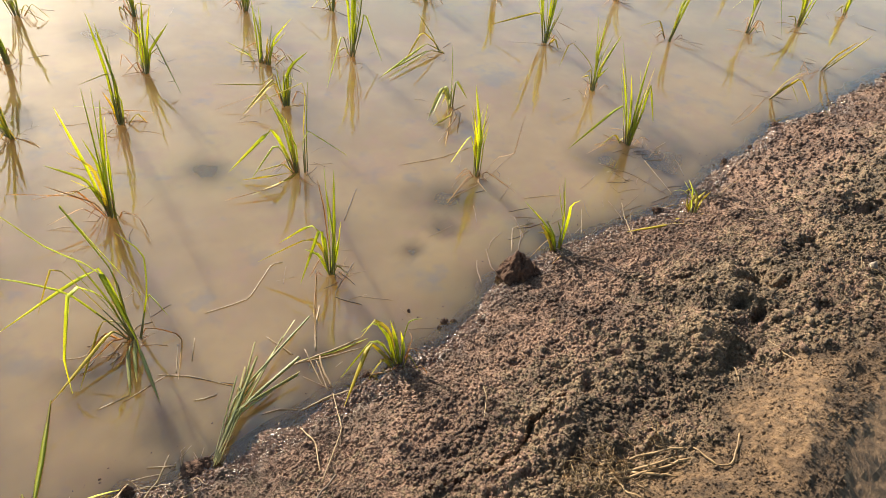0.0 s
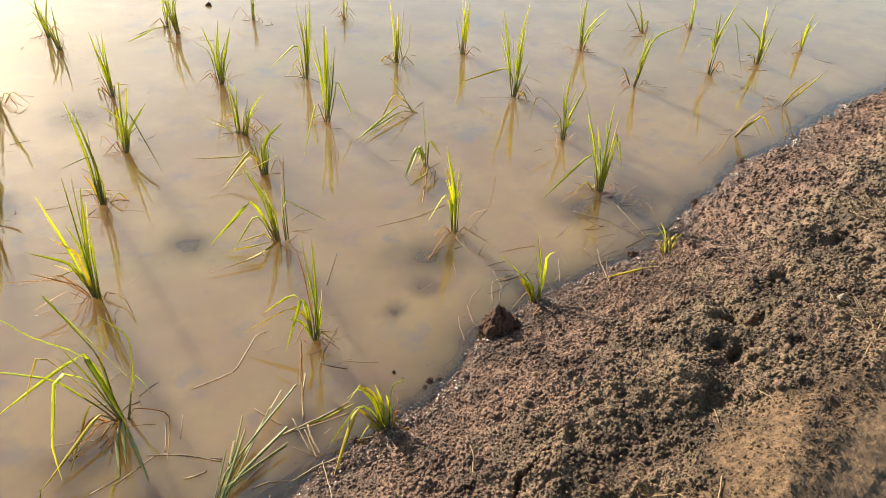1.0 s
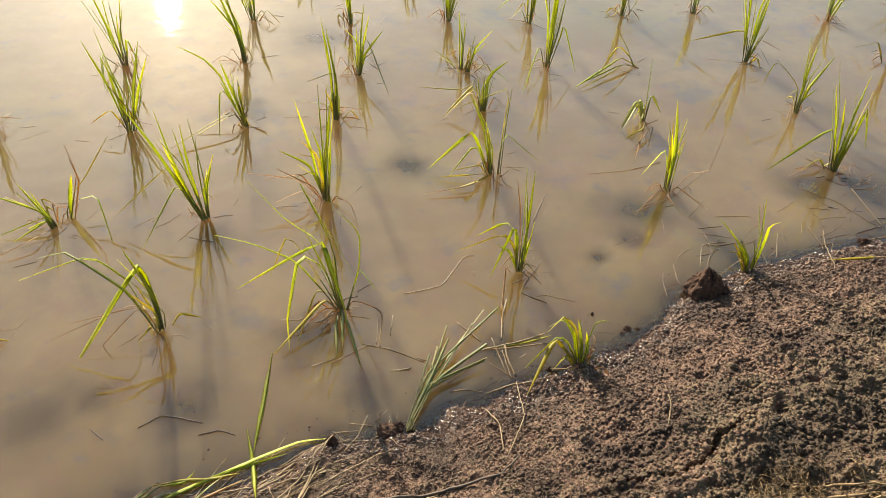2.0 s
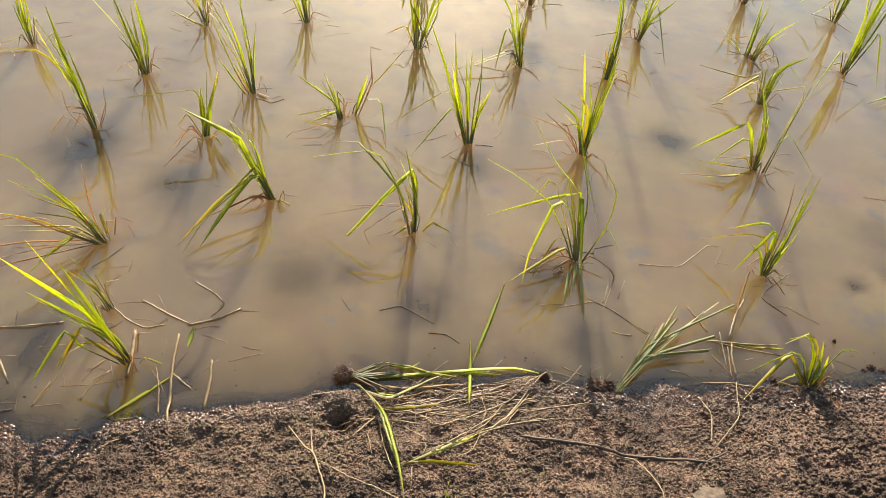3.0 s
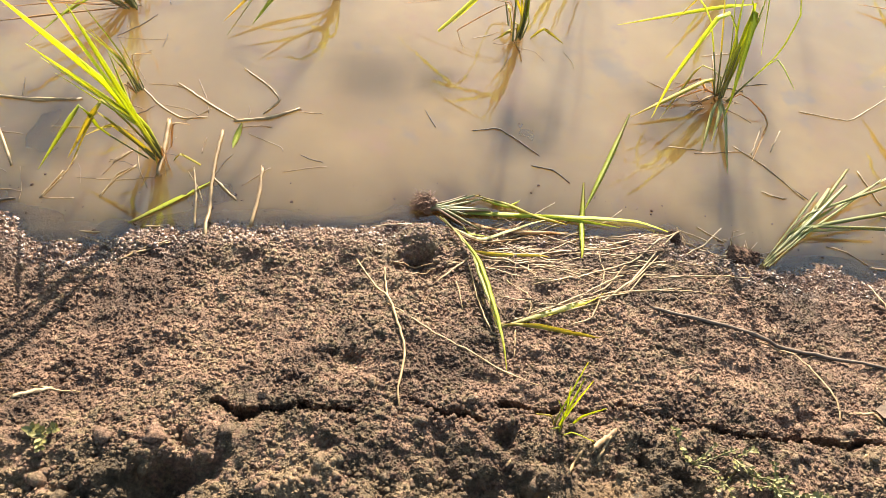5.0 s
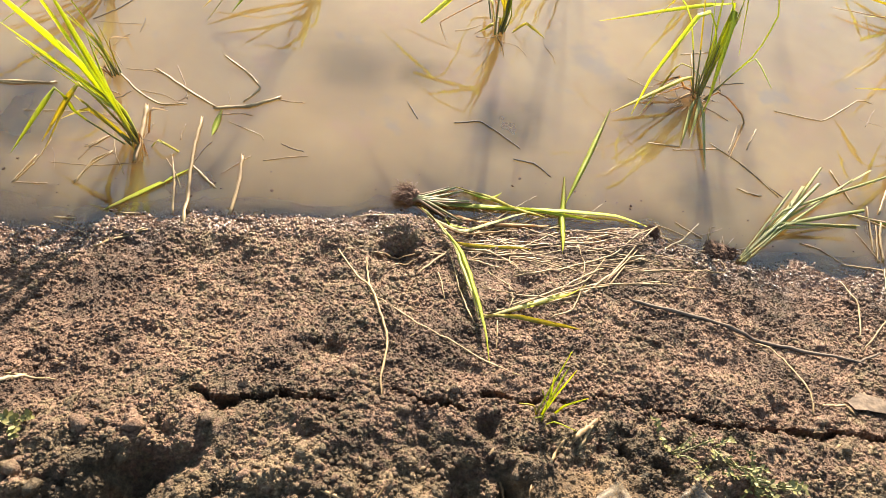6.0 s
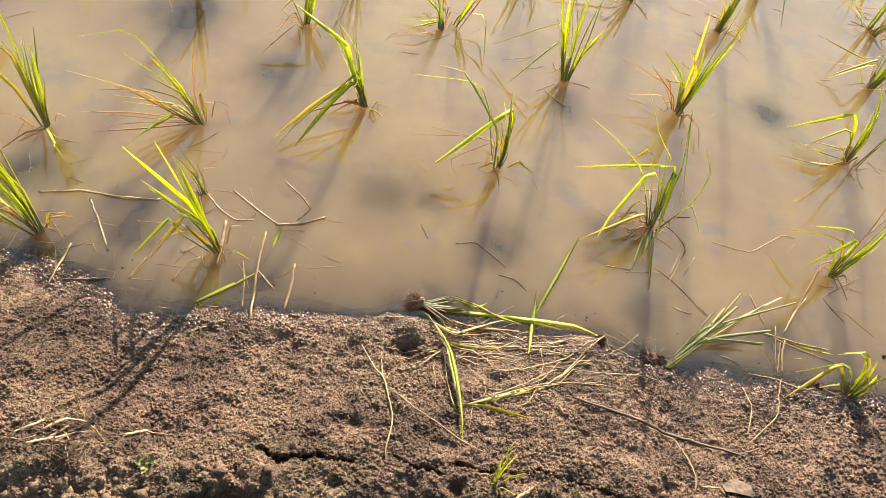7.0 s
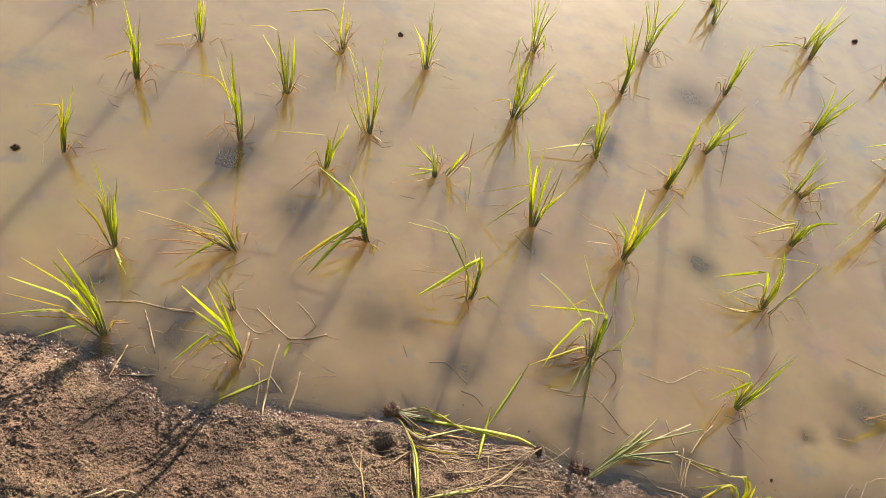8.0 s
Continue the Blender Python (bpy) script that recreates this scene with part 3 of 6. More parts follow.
rice_plant(-0.115, 0.068, 0.000, [
    ("g", 1.5, -121, 78, 16.0, -122, 78, 24.3),
    ("g", 1.4, -153, 74, 16.0, -153, 65, 20.0),
    ("g", 1, 165, 78, 8.1, 170, 78, 17.6),
    ("g", 1, -148, 53, 10.6, -133, 80, 5.9, -157, -51, 14.3),
    ("y", 1, -158, 56, 9.4, -152, -10, 4.1),
    ("y", 1, -137, 69, 15.2, -161, -54, 13.1),
    ("g", 1, -153, 75, 9.1, -153, 61, 17.6),
])
rice_plant(-0.188, 0.202, 0.000, [
    ("d", 1, -100, 82, 8.5, -129, 75, 10.8),
])
rice_plant(-0.464, 0.030, 0.000, [
    ("g", 1, -69, 84, 18.7, -104, 80, 22.6),
    ("g", 1, -141, 84, 16.7, -141, 75, 18.0),
    ("g", 1, -177, 77, 17.0, -154, 60, 16.6),
    ("g", 1, -128, 75, 20.5, -136, 56, 16.4),
    ("g", 1, -148, 64, 16.1, -142, 20, 12.7),
    ("g", 1, -131, 57, 11.0, -140, 0, 8.6),
    ("y", 1, -141, 72, 12.4, -141, 48, 19.2),
    ("g", 1, -174, 76, 11.6, 179, 78, 18.2),
    ("b", 1, -129, 75, 11.3, -137, 49, 13.7),
    ("g", 1, 180, 84, 10.4, -163, 80, 16.2),
])
rice_plant(-0.575, 0.305, -0.000, [
    ("g", 0.7, -32, 84, 22.6, -67, 83, 15.0),
    ("g", 1, 39, 87, 16.5, 39, 79, 7.7),
    ("g", 1, 69, 75, 10.8, 70, 75, 12.8),
    ("g", 1, -22, 86, 11.5, 13, 83, 12.9),
    ("y", 1, -159, 78, 11.5, -150, 69, 9.7),
    ("y", 1, -68, 84, 21.3, -125, 68, 5.7),
    ("g", 1, -49, 12, 9.7, -44, -22, 3.2),
    ("b", 1, -112, 19, 6.3, -123, -11, 6.3),
    ("g", 1, 11, 83, 11.1, 10, 83, 11.5),
])
rice_plant(-0.250, 0.404, 0.000, [
    ("g", 1, -135, 72, 17.0, -141, 66, 16.0, -155, -4, 9.2),
    ("g", 1, -155, 63, 14.2, -155, 50, 12.1),
    ("y", 1, -162, 40, 15.8, -159, 28, 15.3),
    ("b", 1, -152, 42, 19.3, -155, 9, 6.1),
    ("g", 1, -157, 31, 7.5, -124, -12, 14.2),
    ("b", 1, -149, 8, 13.9, -163, -4, 10.1),
    ("b", 1, -155, 19, 15.2, -155, 10, 10.1),
    ("b", 1, 151, 80, 8.3, 76, 80, 12.0),
    ("g", 1, -146, 71, 12.5, -147, 67, 11.1),
    ("y", 1, -159, 44, 8.5, -156, 20, 13.1),
])
rice_plant(0.107, 0.561, 0.000, [
    ("g", 1.6, -161, 72, 20.0, 165, 25, 14.2),
    ("g", 1.2, -158, 75, 20.2, 162, 20, 11.7),
    ("g", 1.3, 174, 70, 14.7, 174, 70, 9.8),
    ("g", 1.6, -146, 67, 6.5, -146, 67, 4.4, -123, -17, 8.8, -114, -14, 14.1),
    ("y", 1.2, -146, 67, 6.5, -159, 49, 4.0, -133, -12, 11.0, -137, -29, 13.1),
    ("y", 1.0, -146, 67, 5.4, -175, 52, 3.8, -133, -15, 14.6, -117, -20, 11.1),
    ("g", 1.0, -146, 67, 7.6, 165, 74, 4.2, -126, -14, 12.4, -128, -22, 10.6),
    ("b", 1.6, -161, 28, 4.8, -152, -15, 7.0),
    ("b", 1.4, -161, 22, 5.9, -152, -11, 9.0),
    ("b", 1.5, -153, 31, 4.2, -141, -16, 6.4),
    ("b", 1.2, -161, 19, 6.7, -151, -10, 10.4),
    ("b", 1.4, -156, 45, 3.1, -145, -26, 4.1),
    ("d", 0.9, 174, 70, 9.8, 172, 73, 8.4),
])
rice_plant(0.445, 0.444, 0.000, [
    ("d", 1.2, -118, 70, 18.3, 131, 20, 14.9, 148, -20, 7.7),
    ("g", 1.1, 108, 28, 13.9, -128, 60, 15.3, 156, -23, 17.7),
    ("g", 2, 53, 80, 4.9, 124, 83, 12.8, -146, -33, 21.3),
    ("g", 1.3, 33, 86, 6.1, 124, 79, 11.0, -136, -24, 18.5),
    ("b", 0.5, 165, 71, 8.7, 177, -15, 19.7),
    ("g", 0.9, 69, 79, 8.2, -136, 76, 17.5),
    ("b", 0.5, 176, 69, 7.4, -161, -29, 10.2, -66, -17, 4.1),
])
rice_plant(0.615, 0.813, -0.000, [
    ("g", 1, -173, 72, 24.1, -174, 70, 15.3),
    ("g", 1, 168, 77, 20.5, 168, 84, 12.5),
    ("g", 1, 117, 80, 15.5, 85, 83, 11.4),
    ("g", 1, -52, 85, 14.5, -137, 86, 16.0),
    ("g", 1, 7, 79, 10.4, -2, 70, 9.1),
    ("g", 1, -178, 65, 7.6, -180, 62, 5.7, -145, -39, 17.7),
    ("y", 1, 168, 72, 10.2, 168, 69, 8.1, 168, -41, 20.5),
    ("d", 1, 152, 64, 9.3, 156, 58, 9.5),
    ("g", 1, -166, 82, 15.6, -152, 85, 12.7),
    ("g", 1, 157, 72, 13.7, 151, 78, 11.4),
])
rice_plant(0.933, 0.773, 0.000, [
    ("g", 1.8, -62, 82, 14.7, -76, 83, 22.4),
    ("g", 1.4, -11, 85, 13.6, -11, 82, 18.4),
    ("g", 1, 94, 82, 14.4, 143, 74, 7.1),
    ("g", 1, -170, 81, 15.0, -174, 79, 17.6),
    ("g", 1, 159, 70, 11.8, 166, 35, 9.4),
    ("y", 1, -144, 81, 15.4, 178, 53, 7.3),
    ("b", 1, 169, 56, 10.4, 169, -1, 9.6),
    ("b", 1, 162, 42, 10.0, 167, 15, 14.3),
    ("b", 1, 171, 33, 6.8, 170, -20, 8.6),
    ("y", 1, 157, 74, 9.5, 170, -12, 7.2),
    ("b", 1, -52, 36, 3.4, -67, 0, 5.7, -94, -8, 8.2),
    ("b", 1, -11, 86, 5.5, 169, 14, 5.6),
    ("y", 1, 107, 82, 11.5, 166, 24, 6.7),
    ("b", 1, 174, 58, 5.6, 172, 39, 11.9),
])
rice_plant(0.835, 0.352, 0.000, [
    ("g", 0.98, 166, 80, 19.8, 165, -30, 22.9),
    ("g", 1.2, -177, 76, 14.4, -164, 50, 8.7, -136, -60, 14.1, -118, -79, 7.9),
    ("g", 1.5, 180, 79, 15.3, -135, 79, 5.1, -60, -74, 17.7, -105, -53, 3.3),
    ("y", 1.2, -165, 47, 6.8, -151, -13, 6.4, -150, -13, 10.8),
    ("w", 1.1, -121, 14, 5.0, -108, -5, 10.3),
    ("w", 1.3, -106, 13, 5.5, -109, -7, 7.2),
    ("w", 1.1, -93, 11, 6.3, -96, -5, 9.1, -96, -1, 3.9),
    ("g", 0.47, -18, 72, 13.5, 66, 55, 7.4, 150, 51, 6.9),
    ("g", 0.39, -21, 72, 12.6, -85, 7, 8.6),
    ("b", 0.8, -22, 43, 4.4, -34, -21, 7.0, -116, -1, 11.5),
    ("g", 0.86, 77, 85, 16.1, 175, 73, 19.6, -8, -70, 10.9, -4, -70, 16.4),
    ("g", 0.86, 165, 81, 20.2, 171, 48, 9.7, 162, 57, 12.1),
    ("g", 0.78, 173, 60, 5.1, 175, 63, 13.5, 173, 39, 10.3, 172, 28, 7.9),
    ("y", 0.6, 176, 65, 10.6, 175, 68, 15.1, 180, -64, 11.0),
    ("d", 0.7, 176, 70, 12.1, 173, 69, 11.4),
    ("d", 0.7, 174, 77, 11.8, 173, 74, 13.6),
    ("d", 0.62, 144, 82, 9.5, 87, 83, 8.4),
    ("y", 0.6, 138, 56, 4.8, 135, -13, 4.4, -123, -7, 15.7),
    ("b", 1.4, -171, 24, 5.0, -157, -12, 3.9, -160, -7, 5.9),
    ("b", 1.4, -154, 27, 4.4, -153, -20, 4.7),
    ("b", 1.2, 170, 29, 5.2, -162, -22, 5.1),
])
rice_plant(1.279, 0.306, 0.000, [
    ("g", 1, -132, 84, 15.8, -149, 83, 16.2),
    ("g", 0.9, -31, 88, 14.4, 149, 90, 15.1),
    ("b", 1.5, 99, 80, 17.6, 116, 77, 7.2),
    ("g", 1, -177, 84, 11.7, 152, 48, 4.6, 146, -38, 8.9),
    ("y", 1, 133, 77, 7.5, 145, 46, 4.5, 151, -30, 13.4),
    ("g", 1, -176, 79, 10.5, -164, 81, 5.4, 174, -71, 15.8),
    ("g", 1, -31, 80, 7.8, -31, 86, 7.5),
    ("d", 1, 14, 79, 7.1, 41, 82, 9.1),
    ("b", 1, 166, 24, 4.9, -121, -3, 20.1),
    ("g", 1, 143, 58, 6.8, 147, 27, 3.6),
])
rice_plant(1.420, 0.721, 0.000, [
    ("g", 1.3, -178, 77, 16.5, 168, 67, 11.3),
    ("g", 1, 152, 76, 8.2, 152, 75, 8.2),
    ("g", 1.4, 138, 62, 8.4, 140, 59, 5.4, 168, -42, 16.7),
    ("g", 1.2, 159, 64, 7.2, 156, 53, 3.5, -179, -49, 11.2),
    ("g", 1, 130, 80, 9.6, 133, 79, 6.9),
    ("b", 1.6, -147, 10, 11.7, 170, -5, 13.6),
    ("y", 1, -147, 13, 8.7, 179, -7, 9.9),
])
rice_plant(1.448, 0.714, 0.000, [
    ("g", 0.8, -118, 78, 16.6, -47, 87, 12.8),
    ("g", 0.6, -121, 58, 15.4, -44, 77, 4.8, 22, -43, 24.9),
    ("y", 0.5, -120, 73, 18.8, 37, 80, 11.2, 161, -22, 6.9, -169, -1, 10.9),
])
rice_plant(1.571, 1.063, 0.000, [
    ("d", 1, -162, 81, 7.9, -95, 83, 6.5),
    ("d", 1, 153, 90, 7.3, -27, 77, 4.9),
    ("d", 1, 126, 74, 7.1, 116, 78, 5.5),
    ("g", 1.5, -104, 87, 11.5, -34, 62, 3.9, -30, 41, 5.8),
    ("y", 0.8, 137, 77, 11.1, 156, -46, 5.2, 153, 1, 15.1),
    ("y", 1.2, 171, 70, 10.4, -174, -37, 14.9),
    ("d", 1, -27, 84, 15.0, -27, -35, 6.5),
    ("b", 0.6, 148, 33, 7.5, 170, -12, 15.7),
    ("d", 1, -48, 80, 7.7, -47, 80, 4.4),
])
rice_plant(1.644, 1.374, 0.000, [
    ("d", 1, -140, 83, 13.0, -142, 83, 10.1),
    ("d", 1, -25, 89, 10.3, 155, 81, 8.0),
    ("g", 0.6, 149, 36, 5.1, 150, 30, 7.8),
])
rice_plant(1.653, 1.345, 0.000, [
    ("g", 1.2, -49, 74, 10.2, -34, 52, 9.7),
    ("d", 1, -26, 78, 7.4, -26, 82, 7.1),
])
rice_plant(1.854, 0.447, 0.000, [
    ("g", 1.2, -171, 82, 15.2, 165, 77, 15.3),
    ("g", 1, 134, 89, 14.2, -46, 88, 9.3),
    ("g", 1, 99, 77, 11.4, 114, 70, 9.0),
    ("g", 1, 147, 76, 8.7, 144, 71, 5.0, 127, -66, 11.1),
    ("b", 1, -40, 57, 8.0, -44, 24, 5.1, -8, 84, 11.5),
    ("b", 1, -53, 49, 2.3, -82, -5, 11.8),
    ("b", 1, -157, 18, 6.5, -155, -6, 12.5),
    ("y", 1, 84, 80, 9.6, -18, 74, 9.5),
])
rice_plant(2.042, 0.804, 0.000, [
    ("g", 0.8, -169, 82, 12.6, -169, 82, 10.7),
    ("w", 1.5, 138, 65, 8.1, -149, -27, 14.3),
    ("b", 1, -121, 20, 5.9, -135, -3, 21.5),
    ("w", 1.6, 151, 76, 7.9, 169, -64, 7.7),
    ("b", 1, -119, 12, 9.5, -150, -4, 15.7),
    ("w", 1.5, -122, 83, 10.4, -33, -56, 7.8),
    ("y", 1, -136, 12, 9.8, -172, -8, 8.1),
    ("w", 1.6, 47, 83, 7.2, -137, -37, 10.5),
])
rice_plant(2.399, 0.333, 0.000, [
    ("g", 1.3, 144, 74, 18.9, 142, 71, 16.7),
    ("g", 1, 122, 86, 16.0, 122, 89, 15.3),
    ("g", 1, 103, 68, 13.3, 103, 68, 13.1),
    ("g", 1, -75, 79, 11.2, -159, 87, 11.2, -49, -71, 13.0),
    ("g", 1.1, 112, 70, 9.7, 116, 57, 4.1, 173, -32, 22.1),
    ("g", 1.3, -108, 82, 8.9, -124, 83, 13.0),
    ("g", 1, 122, 78, 13.9, 122, 75, 9.7),
    ("b", 1, 151, 20, 5.7, -180, -6, 12.1),
    ("y", 1, 124, 34, 5.2, -175, -14, 8.9),
])
rice_plant(1.807, 0.069, 0.000, [
    ("g", 1.2, 135, 58, 9.2, 131, 43, 8.7),
    ("g", 1.1, 125, 88, 10.4, 125, 79, 11.8),
    ("g", 1.3, 25, 82, 9.8, 59, 82, 4.0, -48, 41, 2.5),
    ("d", 1, 145, 81, 7.0, 133, 67, 3.6),
    ("y", 1, 120, 55, 4.9, 121, 50, 4.6),
])
rice_plant(1.248, -0.013, 0.004, [
    ("g", 1, 162, 74, 8.8, 152, 61, 5.5, 132, -53, 4.5),
    ("g", 1, 140, 77, 7.8, 140, 58, 4.0),
    ("g", 1, 107, 76, 6.8, 116, 72, 5.2),
    ("y", 1, 153, 75, 10.1, 144, 46, 4.2, 134, -64, 6.2),
    ("g", 1.2, 74, 86, 6.5, -15, 81, 5.6, -38, 17, 2.5),
    ("g", 1, 148, 53, 6.8, 145, 34, 2.8, -176, -39, 9.8),
    ("y", 1.3, 140, 33, 5.5, 140, 44, 3.3, -145, -19, 13.9),
    ("g", 1, 5, 79, 3.9, 107, 76, 4.5),
    ("b", 1, -154, 24, 5.0, 143, -15, 4.7),
])
rice_plant(0.839, -0.018, 0.009, [
    ("k", 0.85, 41, 5, 8.5, 52, 1, 20.1),
    ("k", 1.1, 44, 5, 12.5, 46, 1, 11.1),
    ("k", 0.85, 48, 5, 11.5, 53, 1, 10.2),
    ("k", 0.68, 51, 5, 10.5, 52, 1, 8.1),
    ("k", 0.68, 43, 5, 9.5, 39, 1, 21.1),
    ("k", 0.77, 46, 5, 8.5, 35, 1, 27.1),
    ("k", 0.6, 49, 5, 12.5, 26, 1, 25.0),
    ("k", 0.94, 41, 5, 11.5, 18, 1, 15.9),
    ("k", 0.77, 44, 5, 10.5, 6, 1, 14.6),
    ("k", 0.68, 48, 5, 9.5, 4, 1, 14.7),
    ("k", 0.6, 51, 5, 8.5, 10, 1, 9.9),
    ("k", 0.6, 43, 5, 12.5, 74, 1, 3.4),
], "fallen_rice_plant", "cut green rice tuft lying flat in the shallows", "fallen rice")
rice_plant(-0.833, 1.005, 0.000, [
    ("g", 1, -51, 83, 14.6, -78, 83, 18.2),
    ("g", 1, 33, 85, 11.7, -147, 69, 10.6),
    ("y", 1, 158, 81, 7.9, -175, 75, 2.9, -145, -19, 8.8),
    ("g", 1, 5, 83, 17.5, 13, 80, 11.2),
    ("b", 1, -154, 62, 5.5, -93, -23, 10.4),
    ("g", 1, -31, 83, 10.6, -4, 79, 11.2),
])
rice_plant(-0.407, 0.849, 0.000, [
    ("g", 1.4, -92, 83, 20.8, -130, 75, 18.3),
    ("g", 1.3, -156, 87, 15.9, -156, 88, 19.4),
    ("y", 1, 144, 82, 9.9, -171, 64, 14.4, -157, 11, 15.2),
    ("b", 1, -151, 58, 8.1, -27, 86, 6.5),
    ("b", 1, 28, 49, 6.3, 47, 81, 7.1),
    ("b", 1, -126, 77, 7.6, -153, 24, 4.6),
    ("b", 1, 24, 45, 3.4, 24, 64, 5.8),
])
rice_plant(-0.010, 1.047, 0.000, [
    ("g", 0.9, -145, 76, 18.1, -153, 71, 19.5),
    ("g", 1.2, -172, 87, 19.2, 8, 89, 20.0),
    ("g", 1, 54, 79, 11.4, 44, 78, 9.8),
    ("g", 1, -165, 64, 8.7, -158, 76, 17.1),
    ("g", 1, -175, 35, 4.0, -179, 63, 11.0),
    ("g", 1, -127, 81, 15.7, -139, 78, 14.8),
    ("g", 1, 8, 87, 14.7, -172, 85, 16.0),
    ("b", 1.4, -41, 7, 6.9),
])
rice_plant(-0.108, 0.825, 0.000, [
    ("g", 1.3, -40, 82, 7.8, -50, 83, 8.0),
    ("y", 1, 14, 86, 9.1, -166, 89, 5.5, -166, -1, 19.0),
    ("g", 1.5, 40, 73, 8.6, 34, 69, 10.9),
    ("b", 1, -119, 26, 4.6, -115, -5, 13.8),
    ("b", 1, -14, 31, 3.9, 60, 15, 2.5),
])
rice_plant(-0.344, 1.142, 0.000, [
    ("g", 1.5, -123, 80, 14.8, -119, 81, 13.4),
    ("g", 1, -163, 74, 14.9, -163, 63, 10.4),
    ("g", 1, 60, 79, 11.7, 109, 83, 12.2),
    ("y", 1, -146, 79, 19.0, -132, 84, 9.2, -163, -3, 8.7),
    ("g", 1, 107, 86, 13.0, 96, 86, 8.9),
])
rice_plant(-0.730, 1.303, 0.000, [
    ("g", 1, -97, 83, 11.0, -24, 81, 9.9),
    ("g", 1, 25, 83, 9.1, 25, 82, 10.0),
    ("y", 1, -166, 55, 3.2, -154, -10, 3.1, -146, -7, 11.7),
    ("d", 1, -129, 83, 5.6, -116, 85, 7.4),
])
rice_plant(-1.190, 1.389, 0.000, [
    ("g", 1, -79, 83, 8.2, -119, 75, 7.9),
    ("d", 1, 35, 89, 6.6, 35, 87, 6.0),
    ("g", 1, -169, 72, 9.2, -140, -35, 10.4),
])
rice_plant(-0.875, 0.595, 0.000, [
    ("g", 1.3, 14, 75, 13.0, 18, 72, 14.2),
    ("g", 1, 38, 78, 11.8, 38, 86, 9.0),
    ("y", 1, 74, 77, 10.7, 94, 81, 6.0, -144, 13, 7.2),
    ("b", 1, -1, 85, 15.9, -146, -48, 10.1),
])
rice_plant(0.826, 1.253, 0.000, [
    ("g", 1.2, -172, 74, 13.8, -164, 78, 10.0),
    ("g", 1, 165, 81, 13.2, -15, 89, 6.8),
    ("g", 1, 149, 64, 9.4, 155, 53, 4.6, -113, -49, 15.0),
    ("g", 1, 176, 73, 18.2, 170, 57, 7.1, 167, 32, 8.4),
    ("y", 1, 160, 55, 6.1, -156, -9, 25.6),
    ("g", 1, -174, 73, 12.4, -52, 79, 6.5),
])
rice_plant(0.484, 1.357, 0.000, [
    ("g", 1, -145, 80, 16.4, -158, 76, 15.5),
    ("g", 1.3, 174, 90, 15.7, 174, 84, 17.9),
    ("g", 1.3, 18, 72, 14.2, 16, 71, 14.0),
    ("g", 1, -14, 67, 14.5, -108, 87, 13.2),
    ("g", 1, 15, 80, 10.9, 159, 76, 14.0),
    ("y", 1, -36, 78, 6.1, -171, 67, 13.2),
])
rice_plant(0.521, 1.838, 0.000, [
    ("g", 1, -168, 70, 14.6, -166, 71, 15.6),
    ("g", 1.3, 174, 84, 14.1, -6, 89, 14.4),
    ("g", 1, 64, 82, 11.3, 26, 77, 13.8),
    ("g", 1, 176, 28, 6.2, 178, 49, 2.9, -94, -12, 20.6),
    ("g", 1, 159, 77, 13.4, 158, 78, 14.5),
    ("g", 1, -32, 76, 7.6, -31, 75, 3.4, -72, -51, 12.7),
])
rice_plant(0.923, 1.716, 0.000, [
    ("g", 1, -163, 78, 15.8, -173, 73, 19.2),
    ("g", 1.3, 165, 85, 15.2, 165, 79, 20.8),
    ("g", 1, 120, 80, 11.7, 155, 56, 14.3),
    ("g", 1, -127, 86, 16.2, 176, 72, 12.5),
])
rice_plant(1.044, 2.094, 0.000, [
    ("g", 1, -147, 81, 12.9, -173, 73, 18.9),
    ("g", 1.4, -15, 86, 13.1, -15, 77, 16.1),
    ("g", 1, 82, 83, 11.8, 5, 70, 10.1),
    ("g", 1, 175, 72, 11.9, 171, 61, 13.3),
])
rice_plant(1.404, 1.922, 0.000, [
    ("g", 1, -158, 81, 14.8, -154, 81, 12.1),
    ("g", 1, 157, 90, 13.2, -23, 86, 9.1),
    ("g", 1, 112, 80, 11.8, 26, 80, 13.8),
    ("d", 1, -178, 82, 11.3, -128, 87, 9.0),
])
rice_plant(1.793, 1.808, 0.000, [
    ("g", 1, -151, 82, 13.6, 173, 74, 11.6),
    ("g", 1.6, -30, 87, 12.3, -30, 82, 13.9),
    ("d", 1, 114, 78, 12.9, 144, 38, 7.0),
    ("g", 1, -47, 79, 12.4, -38, 68, 7.1),
    ("g", 1, 22, 86, 10.3, 38, 86, 9.0),
    ("d", 1, -51, 73, 10.1, -45, 66, 5.3),
])
rice_plant(1.899, 2.441, 0.000, [
    ("g", 1, 178, 75, 14.3, -73, 81, 8.8),
    ("g", 1.4, 153, 83, 15.6, -27, 89, 16.8),
    ("g", 1, 93, 82, 10.9, -4, 72, 16.7),
    ("g", 1, 167, 76, 13.9, 161, 66, 8.4),
])
rice_plant(1.401, 2.517, 0.000, [
    ("g", 1, -166, 78, 7.6, -174, 75, 11.9),
    ("g", 1, -19, 85, 6.4, -19, 87, 12.6),
    ("g", 1, 140, 71, 8.1, 147, 63, 10.8),
])
